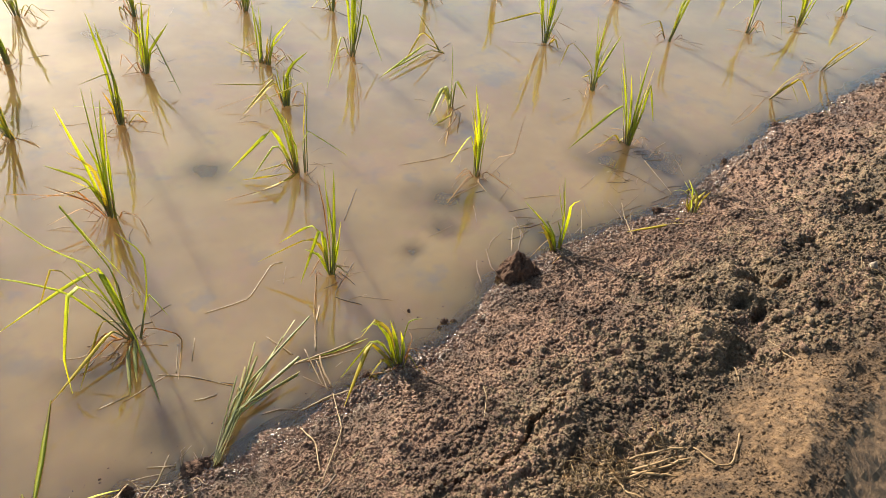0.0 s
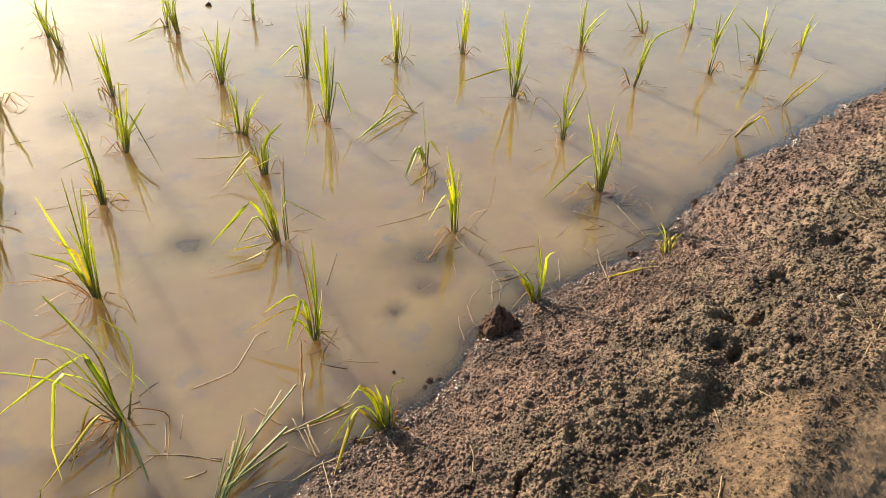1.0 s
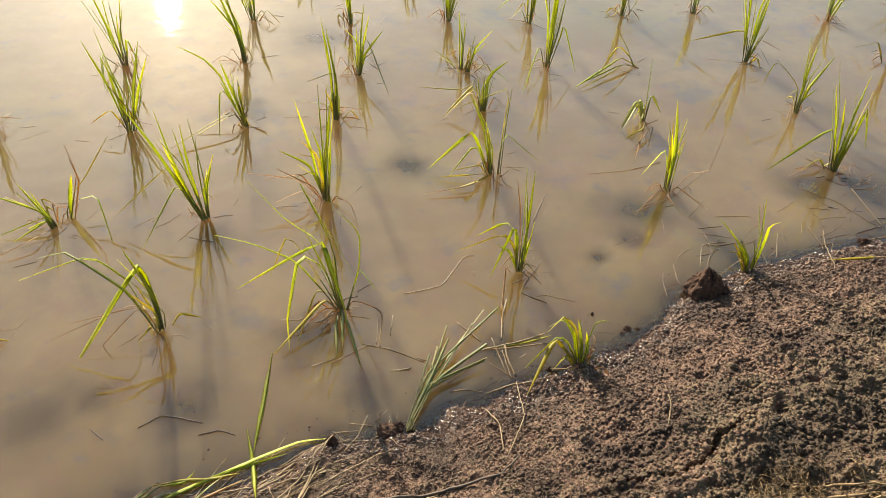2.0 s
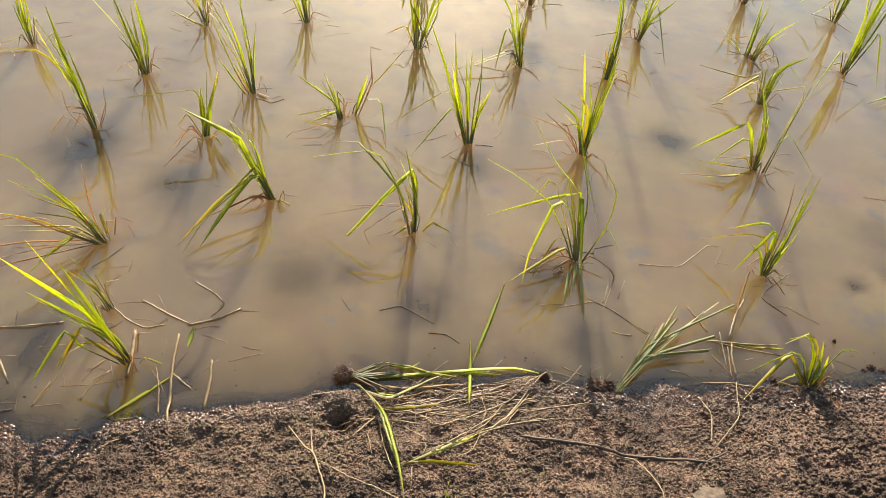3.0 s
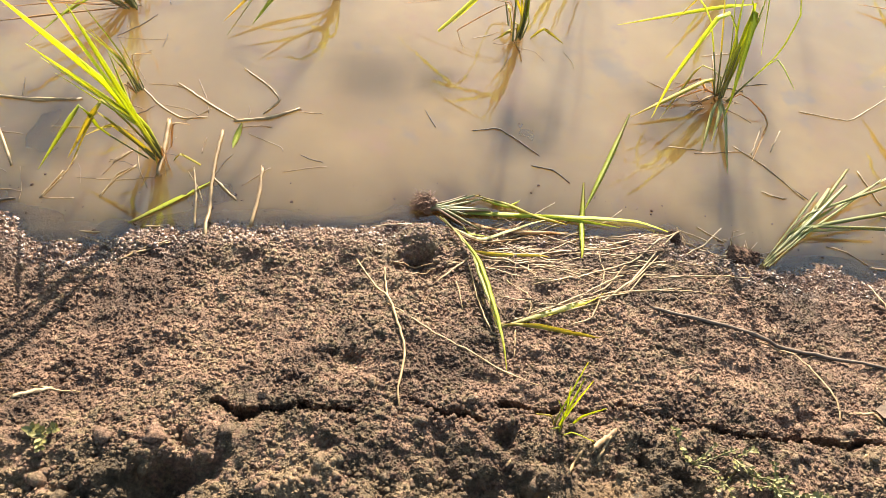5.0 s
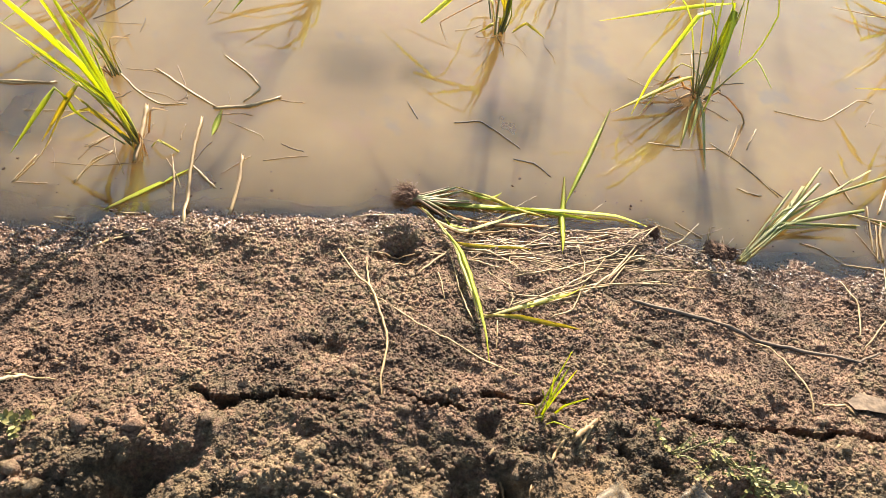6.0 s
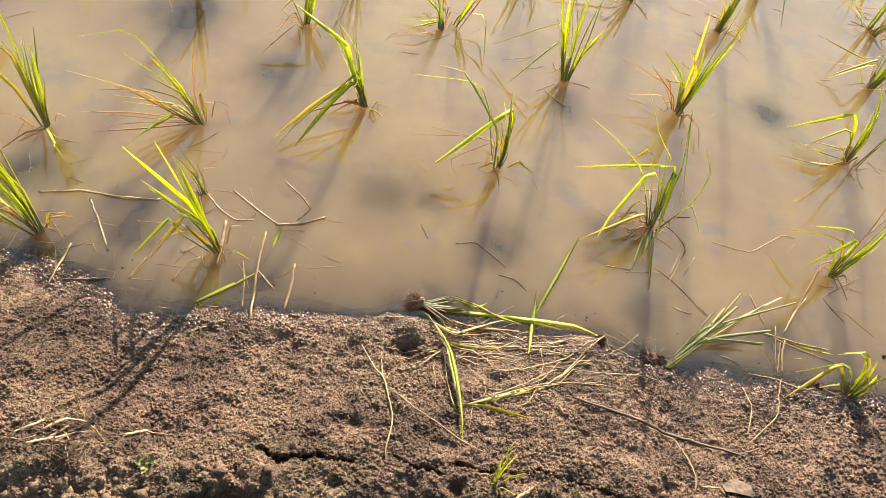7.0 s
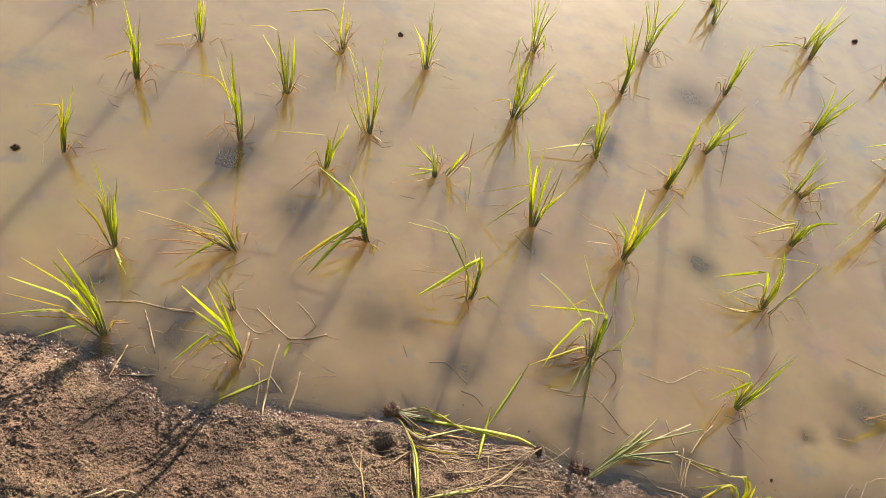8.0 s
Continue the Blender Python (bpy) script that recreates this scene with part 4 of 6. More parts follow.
rice_plant(1.095, 1.190, 0.000, [
    ("g", 1.2, -110, 83, 17.3, -143, 81, 18.4),
    ("g", 1.1, -13, 87, 14.4, 167, 84, 16.6),
    ("y", 1, 67, 83, 8.7, 158, 49, 5.0),
    ("y", 1, -177, 78, 6.1, 177, 71, 5.1),
    ("d", 0.6, 112, 86, 4.6, 166, 12, 10.9),
    ("y", 1, -84, 83, 13.5, -132, 83, 4.2, 165, -19, 9.3),
    ("b", 1, 167, 84, 3.8, 167, 40, 3.4),
    ("g", 1, 27, 79, 6.9, 138, 75, 5.4),
])
rice_plant(1.274, 1.465, 0.000, [
    ("g", 1.2, -70, 82, 14.4, -66, 81, 13.2),
    ("g", 1, -16, 81, 11.7, -16, 77, 11.2),
    ("g", 0.8, 85, 83, 11.2, 156, 50, 7.9),
    ("g", 1.1, -27, 73, 8.3, -20, 53, 11.1),
    ("d", 0.7, -4, 73, 9.8, -4, 74, 4.7, -89, -33, 23.8),
    ("g", 1, -43, 76, 10.5, -44, 76, 8.0),
])
rice_plant(0.253, 0.921, -0.000, [
    ("g", 1.2, -136, 80, 5.9, -153, 74, 10.7),
    ("g", 0.7, -177, 75, 5.6, -177, 42, 13.5),
    ("g", 0.9, 147, 78, 3.3, -178, -12, 11.8),
    ("b", 1, -133, 13, 9.2, -161, -8, 8.4),
])
rice_plant(0.284, 0.945, 0.000, [
    ("g", 1.8, -19, 72, 6.9, -18, 72, 7.4),
    ("g", 0.8, 2, 68, 4.5, 2, 5, 7.2, -85, -13, 17.9),
    ("y", 0.6, 16, 61, 8.6, 8, 41, 4.2, 11, 50, 13.0),
    ("b", 1.2, -5, 66, 14.5, -130, 86, 8.7),
])
rice_plant(0.108, 1.512, 0.000, [
    ("g", 1, -157, 72, 13.0, -166, 58, 8.1),
    ("g", 1, -176, 82, 10.9, -176, 87, 21.6),
    ("g", 1, 62, 81, 10.6, 30, 74, 8.4),
    ("g", 1, -145, 84, 14.0, -144, 84, 12.5),
])
rice_plant(-0.228, 1.488, 0.000, [
    ("g", 1, -131, 80, 10.5, -63, 83, 13.1),
    ("d", 1, -168, 58, 6.3, -168, 57, 6.7),
    ("y", 1, 165, 74, 11.3, -178, 54, 6.3, -167, -13, 17.1),
    ("b", 1, 4, 68, 5.8, 5, 63, 8.1),
    ("d", 1, 39, 82, 7.2, 30, 79, 7.6),
    ("y", 1, -81, 15, 7.7, 159, 17, 13.1),
])
rice_plant(1.408, 2.690, 0.000, [
    ("g", 1, -158, 79, 9.9, -108, 83, 10.5),
    ("g", 1, 167, 89, 10.5, 167, 57, 8.1),
    ("g", 1, 28, 79, 8.9, 9, 72, 10.1),
])
rice_plant(1.894, 2.544, 0.000, [
    ("g", 1, -137, 83, 10.0, -113, 83, 9.6),
    ("g", 1, -21, 82, 10.9, -21, 68, 8.4),
    ("g", 1, -151, 16, 7.2, -154, -4, 19.3),
])
rice_plant(2.286, 2.435, 0.000, [
    ("g", 1, -119, 83, 8.3, -157, 81, 8.6),
    ("g", 1, -28, 80, 8.0, -28, 68, 8.9),
])
rice_plant(2.110, 1.666, 0.000, [
    ("g", 1, -129, 83, 18.0, -176, 79, 14.4),
    ("g", 1.3, -32, 83, 17.3, -32, 87, 16.0),
    ("g", 1, 105, 80, 12.0, 139, 51, 2.9, 155, -42, 14.6),
    ("y", 1, -53, 81, 3.9, 170, -33, 5.6),
    ("g", 1, 15, 85, 14.5, 110, 84, 11.5),
])
rice_plant(1.958, 1.276, 0.000, [
    ("g", 1, -163, 82, 20.2, 168, 72, 11.3),
    ("g", 1.3, -33, 87, 19.2, -33, 90, 16.6),
    ("g", 1.2, 71, 83, 16.2, 48, 83, 19.2),
    ("d", 1, -52, 80, 15.4, -68, 84, 14.2),
    ("g", 1, 139, 65, 5.0, 139, 66, 3.6, -132, -14, 28.9),
    ("g", 0.7, -59, 75, 13.7, -74, 80, 4.7, -56, -67, 18.5),
    ("g", 1, 147, 87, 19.1, 147, 81, 12.6),
])
rice_plant(2.680, 2.207, 0.000, [
    ("d", 1, -128, 83, 8.4, -178, 79, 5.9),
    ("d", 1, -35, 78, 6.8, -35, 76, 5.9),
])
rice_plant(2.536, 1.595, 0.000, [
    ("g", 1, -165, 82, 14.8, -178, 80, 13.9),
    ("g", 1.3, -39, 81, 11.9, -39, 88, 13.6),
    ("y", 1, -29, 54, 8.1, 23, 82, 9.9),
    ("y", 1, -116, 87, 11.9, -132, 87, 10.1),
    ("b", 1, -16, 81, 9.1, -115, -33, 14.8),
])
rice_plant(2.281, 1.149, 0.000, [
    ("y", 1, 149, 56, 7.8, 148, 54, 9.9),
    ("g", 1.3, 139, 21, 6.8, -159, -3, 8.4, -157, -3, 24.4),
    ("g", 1, 174, 15, 7.7, -159, -3, 26.2),
    ("y", 1, 142, 42, 4.1, 142, 38, 7.2, -150, -22, 17.0),
])
rice_plant(2.859, 1.506, 0.000, [
    ("g", 1, -157, 83, 14.4, -176, 81, 13.0),
    ("g", 1, -45, 83, 11.4, -45, 86, 14.1),
    ("d", 1, 108, 75, 8.3, 105, 76, 7.6),
    ("g", 1, -130, 87, 14.1, -109, 86, 12.8),
])
rice_plant(2.715, 1.035, 0.000, [
    ("g", 1.6, 163, 78, 21.7, 159, 76, 15.0),
    ("g", 1, 131, 75, 13.9, 131, 74, 18.4),
    ("g", 1.3, 69, 82, 20.0, -10, 79, 17.8),
    ("g", 1, -82, 84, 14.4, -123, 86, 12.9),
    ("y", 1.1, 117, 75, 8.9, 126, 54, 4.0, 132, -24, 19.8),
    ("d", 1, -73, 74, 4.8, -75, 75, 12.0),
    ("g", 1, 131, 82, 16.1, 131, 82, 9.1),
])
rice_plant(3.379, 1.227, 0.000, [
    ("g", 1, -172, 83, 13.5, -149, 83, 13.4),
    ("g", 1, -54, 81, 10.8, -54, 55, 13.4),
    ("g", 1, -35, 69, 8.3, -15, 79, 10.7),
    ("g", 1, 152, 82, 15.9, 146, 80, 11.7),
])
rice_plant(3.883, 1.213, 0.000, [
    ("d", 1, 130, 53, 10.7, 129, 48, 8.6),
    ("d", 1, 121, 69, 10.8, 121, 67, 8.6),
])
rice_plant(3.237, 0.806, 0.000, [
    ("g", 1.5, -121, 83, 15.5, -86, 76, 10.6),
    ("g", 1, -59, 82, 18.9, -59, 63, 5.8, -59, 31, 11.0),
    ("d", 1, 1, 82, 10.7, 84, 78, 7.0),
    ("g", 1, -88, 83, 16.6, 141, 80, 7.2),
    ("b", 1, -57, 23, 3.5, -74, -3, 11.2),
])
rice_plant(3.664, 0.696, 0.000, [
    ("g", 1.3, -180, 83, 14.1, 174, 82, 15.2),
    ("g", 1.3, 116, 89, 16.1, -64, 76, 18.4),
    ("g", 1, 72, 80, 13.0, 108, 47, 4.3, 126, -55, 8.8),
    ("g", 0.7, -126, 86, 19.2, -71, 63, 7.8, -56, -68, 24.2),
    ("g", 1, 90, 82, 15.6, 98, 79, 9.7),
])
rice_plant(3.980, 0.621, 0.000, [
    ("g", 1.5, 163, 81, 15.7, -130, 82, 15.9),
    ("g", 1, 112, 77, 12.4, 112, 36, 13.9),
    ("g", 1, -25, 80, 10.1, -29, 79, 8.0),
    ("g", 1, 131, 80, 15.3, 134, 81, 12.7),
])
rice_plant(4.150, 1.105, 0.000, [
    ("g", 1, -176, 83, 9.7, -173, 83, 10.3),
    ("g", 1, 118, 82, 9.3, 118, 80, 11.3),
])
rice_plant(4.369, 0.597, 0.000, [
    ("g", 1, -177, 83, 7.9, -166, 83, 8.6),
    ("d", 1, 110, 81, 6.1, 110, 89, 7.0),
    ("g", 1, 35, 83, 8.8, -27, 80, 11.1),
])
rice_plant(2.582, 0.650, 0.000, [
    ("d", 1, 163, 79, 13.2, 160, 78, 15.3),
    ("g", 1, 126, 88, 12.6, -54, 77, 8.1),
    ("g", 1.2, -11, 80, 9.2, -34, 70, 12.2),
    ("y", 0.6, 140, 77, 9.5, 129, 39, 11.7, 110, -78, 10.4),
    ("g", 1, 97, 83, 12.2, 31, 86, 12.6),
])
rice_plant(3.160, 0.284, 0.000, [
    ("y", 1, -83, 67, 9.1, -77, 56, 7.0),
    ("b", 1, -67, 62, 7.9, -67, 47, 8.3),
    ("b", 1, -164, 5, 25.2, -179, -7, 10.4),
    ("y", 1, -72, 52, 13.6, -64, -49, 9.9),
])
rice_plant(3.614, 0.321, 0.000, [
    ("y", 1, -83, 63, 8.5, -80, 56, 9.2),
    ("y", 1, -70, 48, 6.8, -70, 60, 14.9),
    ("b", 1, -172, 8, 14.9, 36, -1, 15.2),
])
rice_plant(2.260, -0.030, 0.010, [
    ("y", 1.4, 52, 14, 4.2, 9, 9, 6.6),
    ("y", 1.3, 131, 36, 2.6, 18, 14, 6.4),
    ("y", 0.9, -174, 11, 10.7, 168, 6, 18.4),
    ("y", 1, 138, 38, 4.1, 61, 52, 3.2),
    ("y", 1, 174, 9, 6.3, 177, 4, 13.4),
])

# ---- straw, twigs and loose leaves ----
STRANDS = {
    "straw": ("straw", STRAW, "pale dry straw lying on the wet mud", "straw"),
    "brown_straw": ("straw", BROWN_STRAW, "brown rotting straw lying at the water's edge", "straw"),
    "pale_straw": ("straw", PALE_STRAW, "flat bleached piece of straw lying on the bank", "straw"),
    "twig": ("twig", TWIG, "thin dark twig lying at the water's edge", "twig"),
    "stick": ("stick", TWIG, "long dark stick lying on the crumbly bank", "stick"),
    "green_blade": ("loose_leaf", BLADES["g"], "loose green rice leaf lying at the waterline", "leaf"),
}


def stalk(name, pts, radii, mat, flat):
    """A stalk pressed flat by that much, with ragged ends."""
    verts, faces, sides = [], [], 6
    for k, p in enumerate(pts):
        tan = (pts[min(k + 1, len(pts) - 1)] - pts[max(k - 1, 0)]).normalized()
        s = tan.cross(Vector((0, 0, 1))).normalized()
        u = s.cross(tan) * flat
        for j in range(sides):
            a = 2 * math.pi * (j + .5) / sides
            ragged = tan * radii[k] * (1.6 * ((j * 7 + k) % 3 - 1) if k in (0, len(pts) - 1) else 0)
            verts.append(p + (s * math.cos(a) + u * math.sin(a)) * radii[k] + ragged)
    for k in range(len(pts) - 1):
        for j in range(sides):
            a, b = k * sides + j, k * sides + (j + 1) % sides
            faces.append((a, b, b + sides, a + sides))
    faces += [tuple(range(sides))[::-1], tuple((len(pts) - 1) * sides + j for j in range(sides))]
    me = bpy.data.meshes.new(name)
    me.from_pydata([tuple(v) for v in verts], [], faces)
    me.materials.append(mat)
    me.polygons.foreach_set("use_smooth", [True] * len(me.polygons))
    return me


LITTER = {}


def strand(kind, mm, x, y, *segments, loose=False):
    """A stalk laid over the ground or afloat: thickness, start, then heading and length in cm of each stretch."""
    name, mat, label, category = STRANDS[kind]
    rng = random.Random(int(x * 1000) * 13 + int(y * 1000) + len(segments))
    spots = [(x, y)]
    for k in range(0, len(segments), 2):
        az, cm = segments[k:k + 2]
        x, y = x + math.cos(radians(az)) * cm / 100, y + math.sin(radians(az)) * cm / 100
        spots.append((x, y))
    r = mm / 2000
    flat = [Vector((a, b, 0)) for a, b in spots]
    pts = bend(flat, max(7, 4 * len(spots)))
    for a, b, c in zip(pts, pts[1:], pts[2:]):
        side = (c - a).cross(Vector((0, 0, 1)))
        b += side.normalized() * rng.gauss(0, .0002 + .06 * r) * (kind != "green_blade")
    zs = ground_along(pts)
    lifted = []
    for k, p in enumerate(pts):
        near = zs[max(0, k - 2):k + 3]
        rise = 0.6 * max(near) + 0.4 * sum(near) / len(near)
        lifted.append(Vector((p.x, p.y, rise + r * 0.5 + rng.uniform(0, .0022 if rise > 0 else .0008))))
    if kind == "green_blade":
        me, _ = blade(lifted, mm / 1000 * 1.6, mat, rng, len(lifted) + 2)
    else:
        n = len(lifted)
        me = stalk(name, lifted, [r * (0.62 + 0.38 * math.sin(math.pi * (0.15 + 0.75 * k / n))) * rng.uniform(.75, 1.12) for k in range(n)], mat, 1.0 if kind in ("stick", "twig") else (.25 if kind == "pale_straw" else rng.uniform(.35, .7)))
    if loose:
        verts, faces = LITTER.setdefault(kind, ([], []))
        n = len(verts)
        verts += [v.co.copy() for v in me.vertices]
        faces += [tuple(i + n for i in p.vertices) for p in me.polygons]
        bpy.data.meshes.remove(me)
        return None
    floating = all(z <= 0.0 for z in zs)
    if floating and kind == "straw":
        label = "pale dry straw floating on the muddy water"
    return tagged(new(name, me), label, category, "straw and twigs")


strand("straw", 3.5, 0.213, -0.116, -57, 7.2, -52, 2.3, -75, 3.7, -71, 4.1, -88, 2.7, -96, 3.7, -82, 2.4)
strand("straw", 3, 0.253, -0.128, -82, 7.4)
strand("straw", 2.5, 0.263, -0.202, -35, 7.1, -30, 5.5, -35, 5.1, -21, 3.9)
strand("straw", 2, 0.212, -0.131, 53, 2.3, 27, 1.1)
strand("straw", 4, 0.360, -0.051, -35, 3.4, -15, 3.8, -27, 5.0)
strand("straw", 3.5, 0.370, -0.084, -127, 5.9, -128, 2.0)
strand("straw", 3, 0.388, -0.070, 10, 12.5, 13, 10.2, 30, 6.3)
strand("straw", 3, 0.398, -0.061, 3, 7.5, 15, 10.2, 26, 8.2)
strand("straw", 3, 0.458, -0.133, 20, 8.0, 29, 9.3, 45, 6.9, 37, 4.2)
strand("straw", 3.5, 0.414, -0.221, 24, 7.1, 25, 8.0, 46, 8.0, 53, 8.8, 49, 6.6)
strand("straw", 3, 0.461, -0.195, 29, 8.4, 22, 7.2, 11, 7.7)
strand("straw", 2.5, 0.601, -0.127, 8, 8.5, -1, 5.6)
strand("straw", 2.5, 0.370, -0.096, -83, 7.0, -77, 5.1, -68, 3.0)
strand("straw", 2, 0.422, -0.132, -44, 3.4, -79, 2.6, -112, 2.2)
strand("straw", 2, 0.463, -0.066, -103, 3.2, -67, 2.9, 10, 3.7)
strand("straw", 2, 0.412, -0.167, -9, 4.3, 1, 4.3)
strand("straw", 2, 0.564, -0.047, -87, 4.5, -110, 4.8)
strand("straw", 3, 0.644, -0.094, 11, 8.1, 14, 7.7)
strand("straw", 2.5, 0.593, -0.073, 12, 9.1, 1, 4.9)
strand("straw", 2, 0.426, -0.228, -95, 4.6)
strand("straw", 2, 0.352, -0.142, -80, 5.3)
strand("straw", 2.5, 0.548, -0.152, -115, 4.6, -153, 4.0)
strand("straw", 3, 0.417, -0.042, 32, 9.5, 29, 3.4)
strand("straw", 3, 0.389, -0.046, 28, 10.0)
strand("straw", 2.5, 0.226, -0.029, 12, 8.7)
strand("straw", 2.5, 0.452, -0.083, 40, 9.4, 25, 5.7)
strand("straw", 2, 0.697, 0.013, -12, 3.5, -41, 4.1)
strand("straw", 2, 0.709, 0.033, -16, 3.0, -27, 2.1, -143, 5.8)
strand("brown_straw", 3, 0.388, -0.078, -7, 5.5, 16, 7.0)
strand("brown_straw", 3, 0.397, -0.099, 3, 7.3)
strand("straw", 4.7, -0.394, -0.091, 92, 5.0, 91, 5.6)
strand("straw", 6.2, -0.405, 0.129, -53, 6.2, -56, 7.9)
strand("straw", 9.3, -0.123, 0.139, -82, 6.1, -85, 5.2)
strand("straw", 6.2, -0.505, 0.123, 18, 7.5, 2, 8.1, 8, 7.9)
strand("straw", 4.7, -0.415, 0.149, -1, 8.2, 13, 6.4)
strand("straw", 4.7, -0.131, 0.222, -32, 8.2, -28, 4.7)
strand("straw", 6.2, -0.020, 0.153, 16, 5.6, 33, 5.0)
strand("straw", 3.9, -0.030, 0.275, -37, 6.4, -52, 3.4, -122, 3.9)
strand("straw", 3.9, -0.184, 0.202, -42, 5.6, -27, 4.1, 13, 4.0)
strand("green_blade", 5.4, -0.126, -0.067, 43, 8.3, 44, 5.3)
strand("straw", 6.2, -0.035, 0.129, -88, 5.2, -84, 5.8, -80, 11.1)
strand("straw", 4.7, -0.028, 0.033, -41, 5.7)
strand("green_blade", 5.4, -0.009, 0.151, -93, 5.6)
strand("straw", 3.9, -0.061, 0.047, -72, 5.1, -78, 6.0)
strand("straw", 6.2, 0.042, 0.063, -85, 6.3, -92, 4.8)
strand("green_blade", 5.4, 0.559, 0.107, -95, 7.2, -98, 10.5)
strand("green_blade", 5.4, 0.652, 0.279, -112, 12.6, -113, 12.2)
strand("straw", 3, -0.113, -0.141, 36, 6.7)
strand("straw", 2, -0.295, 0.098, 7, 9.8, -4, 4.1)
strand("straw", 2, -0.238, 0.047, -99, 4.0)
strand("straw", 2.5, -0.180, -0.027, 77, 4.6, 45, 3.2)
strand("straw", 2, -0.187, 0.041, 46, 3.2)
strand("straw", 2, -0.261, -0.039, 69, 4.2)
strand("twig", 3, 0.371, 0.194, 16, 4.4, -31, 3.8, -38, 4.8)
strand("twig", 3, 0.473, 0.131, -6, 3.7, -42, 3.4)
strand("twig", 2.5, 0.288, 0.227, -61, 3.9)
strand("twig", 5, -0.372, -0.070, 17, 4.0, 19, 3.9)
strand("stick", 6, 0.616, -0.161, -14, 5.5, -10, 8.5, -8, 8.3, -13, 6.3, -9, 3.9)
strand("straw", 3, 0.761, -0.192, -15, 4.9, -70, 4.6, -87, 4.2, -106, 2.7)
strand("straw", 3, 0.997, -0.043, -91, 5.8, -114, 7.6)
strand("twig", 4, 0.922, -0.223, 27, 6.8)
strand("straw", 4, 0.831, -0.304, 8, 3.4, -57, 1.6)
strand("straw", 5, 0.241, -0.470, -18, 4.2, -17, 4.1)
strand("straw", 3, 0.255, -0.474, -26, 4.5, -10, 2.9)
strand("straw", 4, -0.209, -0.415, 54, 3.2)
strand("straw", 4, 0.464, -0.426, 55, 2.0, 56, 1.8)
strand("straw", 4, 0.500, -0.403, 56, 3.7)
strand("brown_straw", 4, 0.424, -0.494, 81, 2.8, 108, 2.9)
strand("brown_straw", 4, 0.440, -0.486, 81, 3.6)
strand("brown_straw", 8, 0.445, -0.535, 112, 3.4, 95, 2.6)
strand("straw", 4, 0.405, -0.497, 150, 2.2, 20, 3.0)
strand("brown_straw", 7, 0.527, -0.366, -140, 2.2, -138, 2.2)
strand("straw", 4, 1.298, -0.472, -24, 7.7, -37, 7.9)
strand("straw", 5, 1.290, -0.489, -29, 7.3, -19, 5.1)
strand("straw", 5, 1.294, -0.508, -22, 6.8, -25, 5.7)
strand("straw", 4, 1.306, -0.487, -111, 4.9, -73, 2.6)
strand("straw", 5, 1.326, -0.514, -48, 6.6)
strand("straw", 4, 1.425, -0.550, -96, 4.4, -25, 2.7, 24, 6.4)
strand("straw", 3, 1.752, -0.487, -114, 5.5, -123, 2.9)
strand("straw", 3, 1.416, -0.479, -107, 2.9, -118, 1.9)
strand("straw", 3, 1.661, -0.476, -139, 5.3)
strand("straw", 2.5, 1.301, -0.188, -116, 4.7, -136, 5.7)
strand("straw", 2.5, 1.093, -0.002, -113, 10.8, -136, 6.1, -137, 6.8)
strand("straw", 4, 2.262, -0.172, -70, 5.1)
strand("straw", 3, 2.016, 0.018, -32, 9.1, -61, 9.5)
strand("straw", 3, 2.376, -0.019, 6, 6.7, 0, 7.2)
strand("straw", 4, 1.915, -0.621, 8, 13.2, 10, 13.6)
strand("straw", 4, 2.055, -0.560, -87, 3.4, -99, 2.3)
strand("straw", 4, 2.093, -0.572, -155, 10.8)
strand("straw", 3, 1.705, 0.137, 45, 9.5, -10, 6.8)
strand("straw", 3, 1.959, -0.040, 44, 15.4, 46, 8.1)
strand("twig", 3, 1.513, 0.565, -135, 14.3)
strand("twig", 2.5, 1.279, 0.180, 124, 6.9, 36, 12.6)
strand("straw", 3, 0.982, 0.339, -5, 9.5, 38, 12.1, -10, 2.7)
strand("straw", 3, 0.834, 0.464, -96, 9.3)
strand("straw", 3, 0.716, 0.211, 1, 5.8)
strand("straw", 3, 0.835, 0.230, -37, 6.5, -50, 8.3)
strand("straw", 3, 0.898, 0.286, -115, 7.6)
strand("straw", 3, 1.110, 0.091, -104, 7.8)
strand("straw", 3, 0.903, 0.228, 62, 6.2)
strand("straw", 4, 0.868, 0.133, -17, 3.7)
strand("straw", 3, 1.106, 0.131, -100, 9.8)
strand("brown_straw", 3, 1.697, 0.395, 6, 13.7, 20, 19.5)
strand("brown_straw", 3, 1.683, 0.603, -13, 13.7, 1, 11.2)
strand("brown_straw", 3, 2.227, 0.303, -65, 10.8, -86, 12.3)
strand("straw", 3, 2.370, 0.240, -114, 18.2)
strand("straw", 3, 2.848, 0.235, 14, 21.1)
strand("green_blade", 4, 1.081, 0.110, -12, 8.6, -5, 6.8)
strand("straw", 3, 1.068, 0.110, -17, 9.5, -12, 10.2)
strand("straw", 3, -0.248, 0.014, -105, 5.5)
strand("straw", 2.5, -0.147, 0.038, -129, 3.4, -110, 3.8)
strand("brown_straw", 1.5, -0.224, 0.005, 3, 5.7, 14, 6.1)
strand("brown_straw", 1.5, -0.109, 0.023, 57, 2.5)
strand("straw", 2, -0.156, 0.075, -69, 4.5, -57, 3.8)
strand("straw", 3, -0.160, 0.068, -128, 3.4)
strand("brown_straw", 2, -0.263, -0.038, 3, 2.5, 8, 2.2)
strand("straw", 3, -0.187, -0.089, 3, 2.7)
strand("straw", 3, -0.102, -0.069, 5, 2.5)
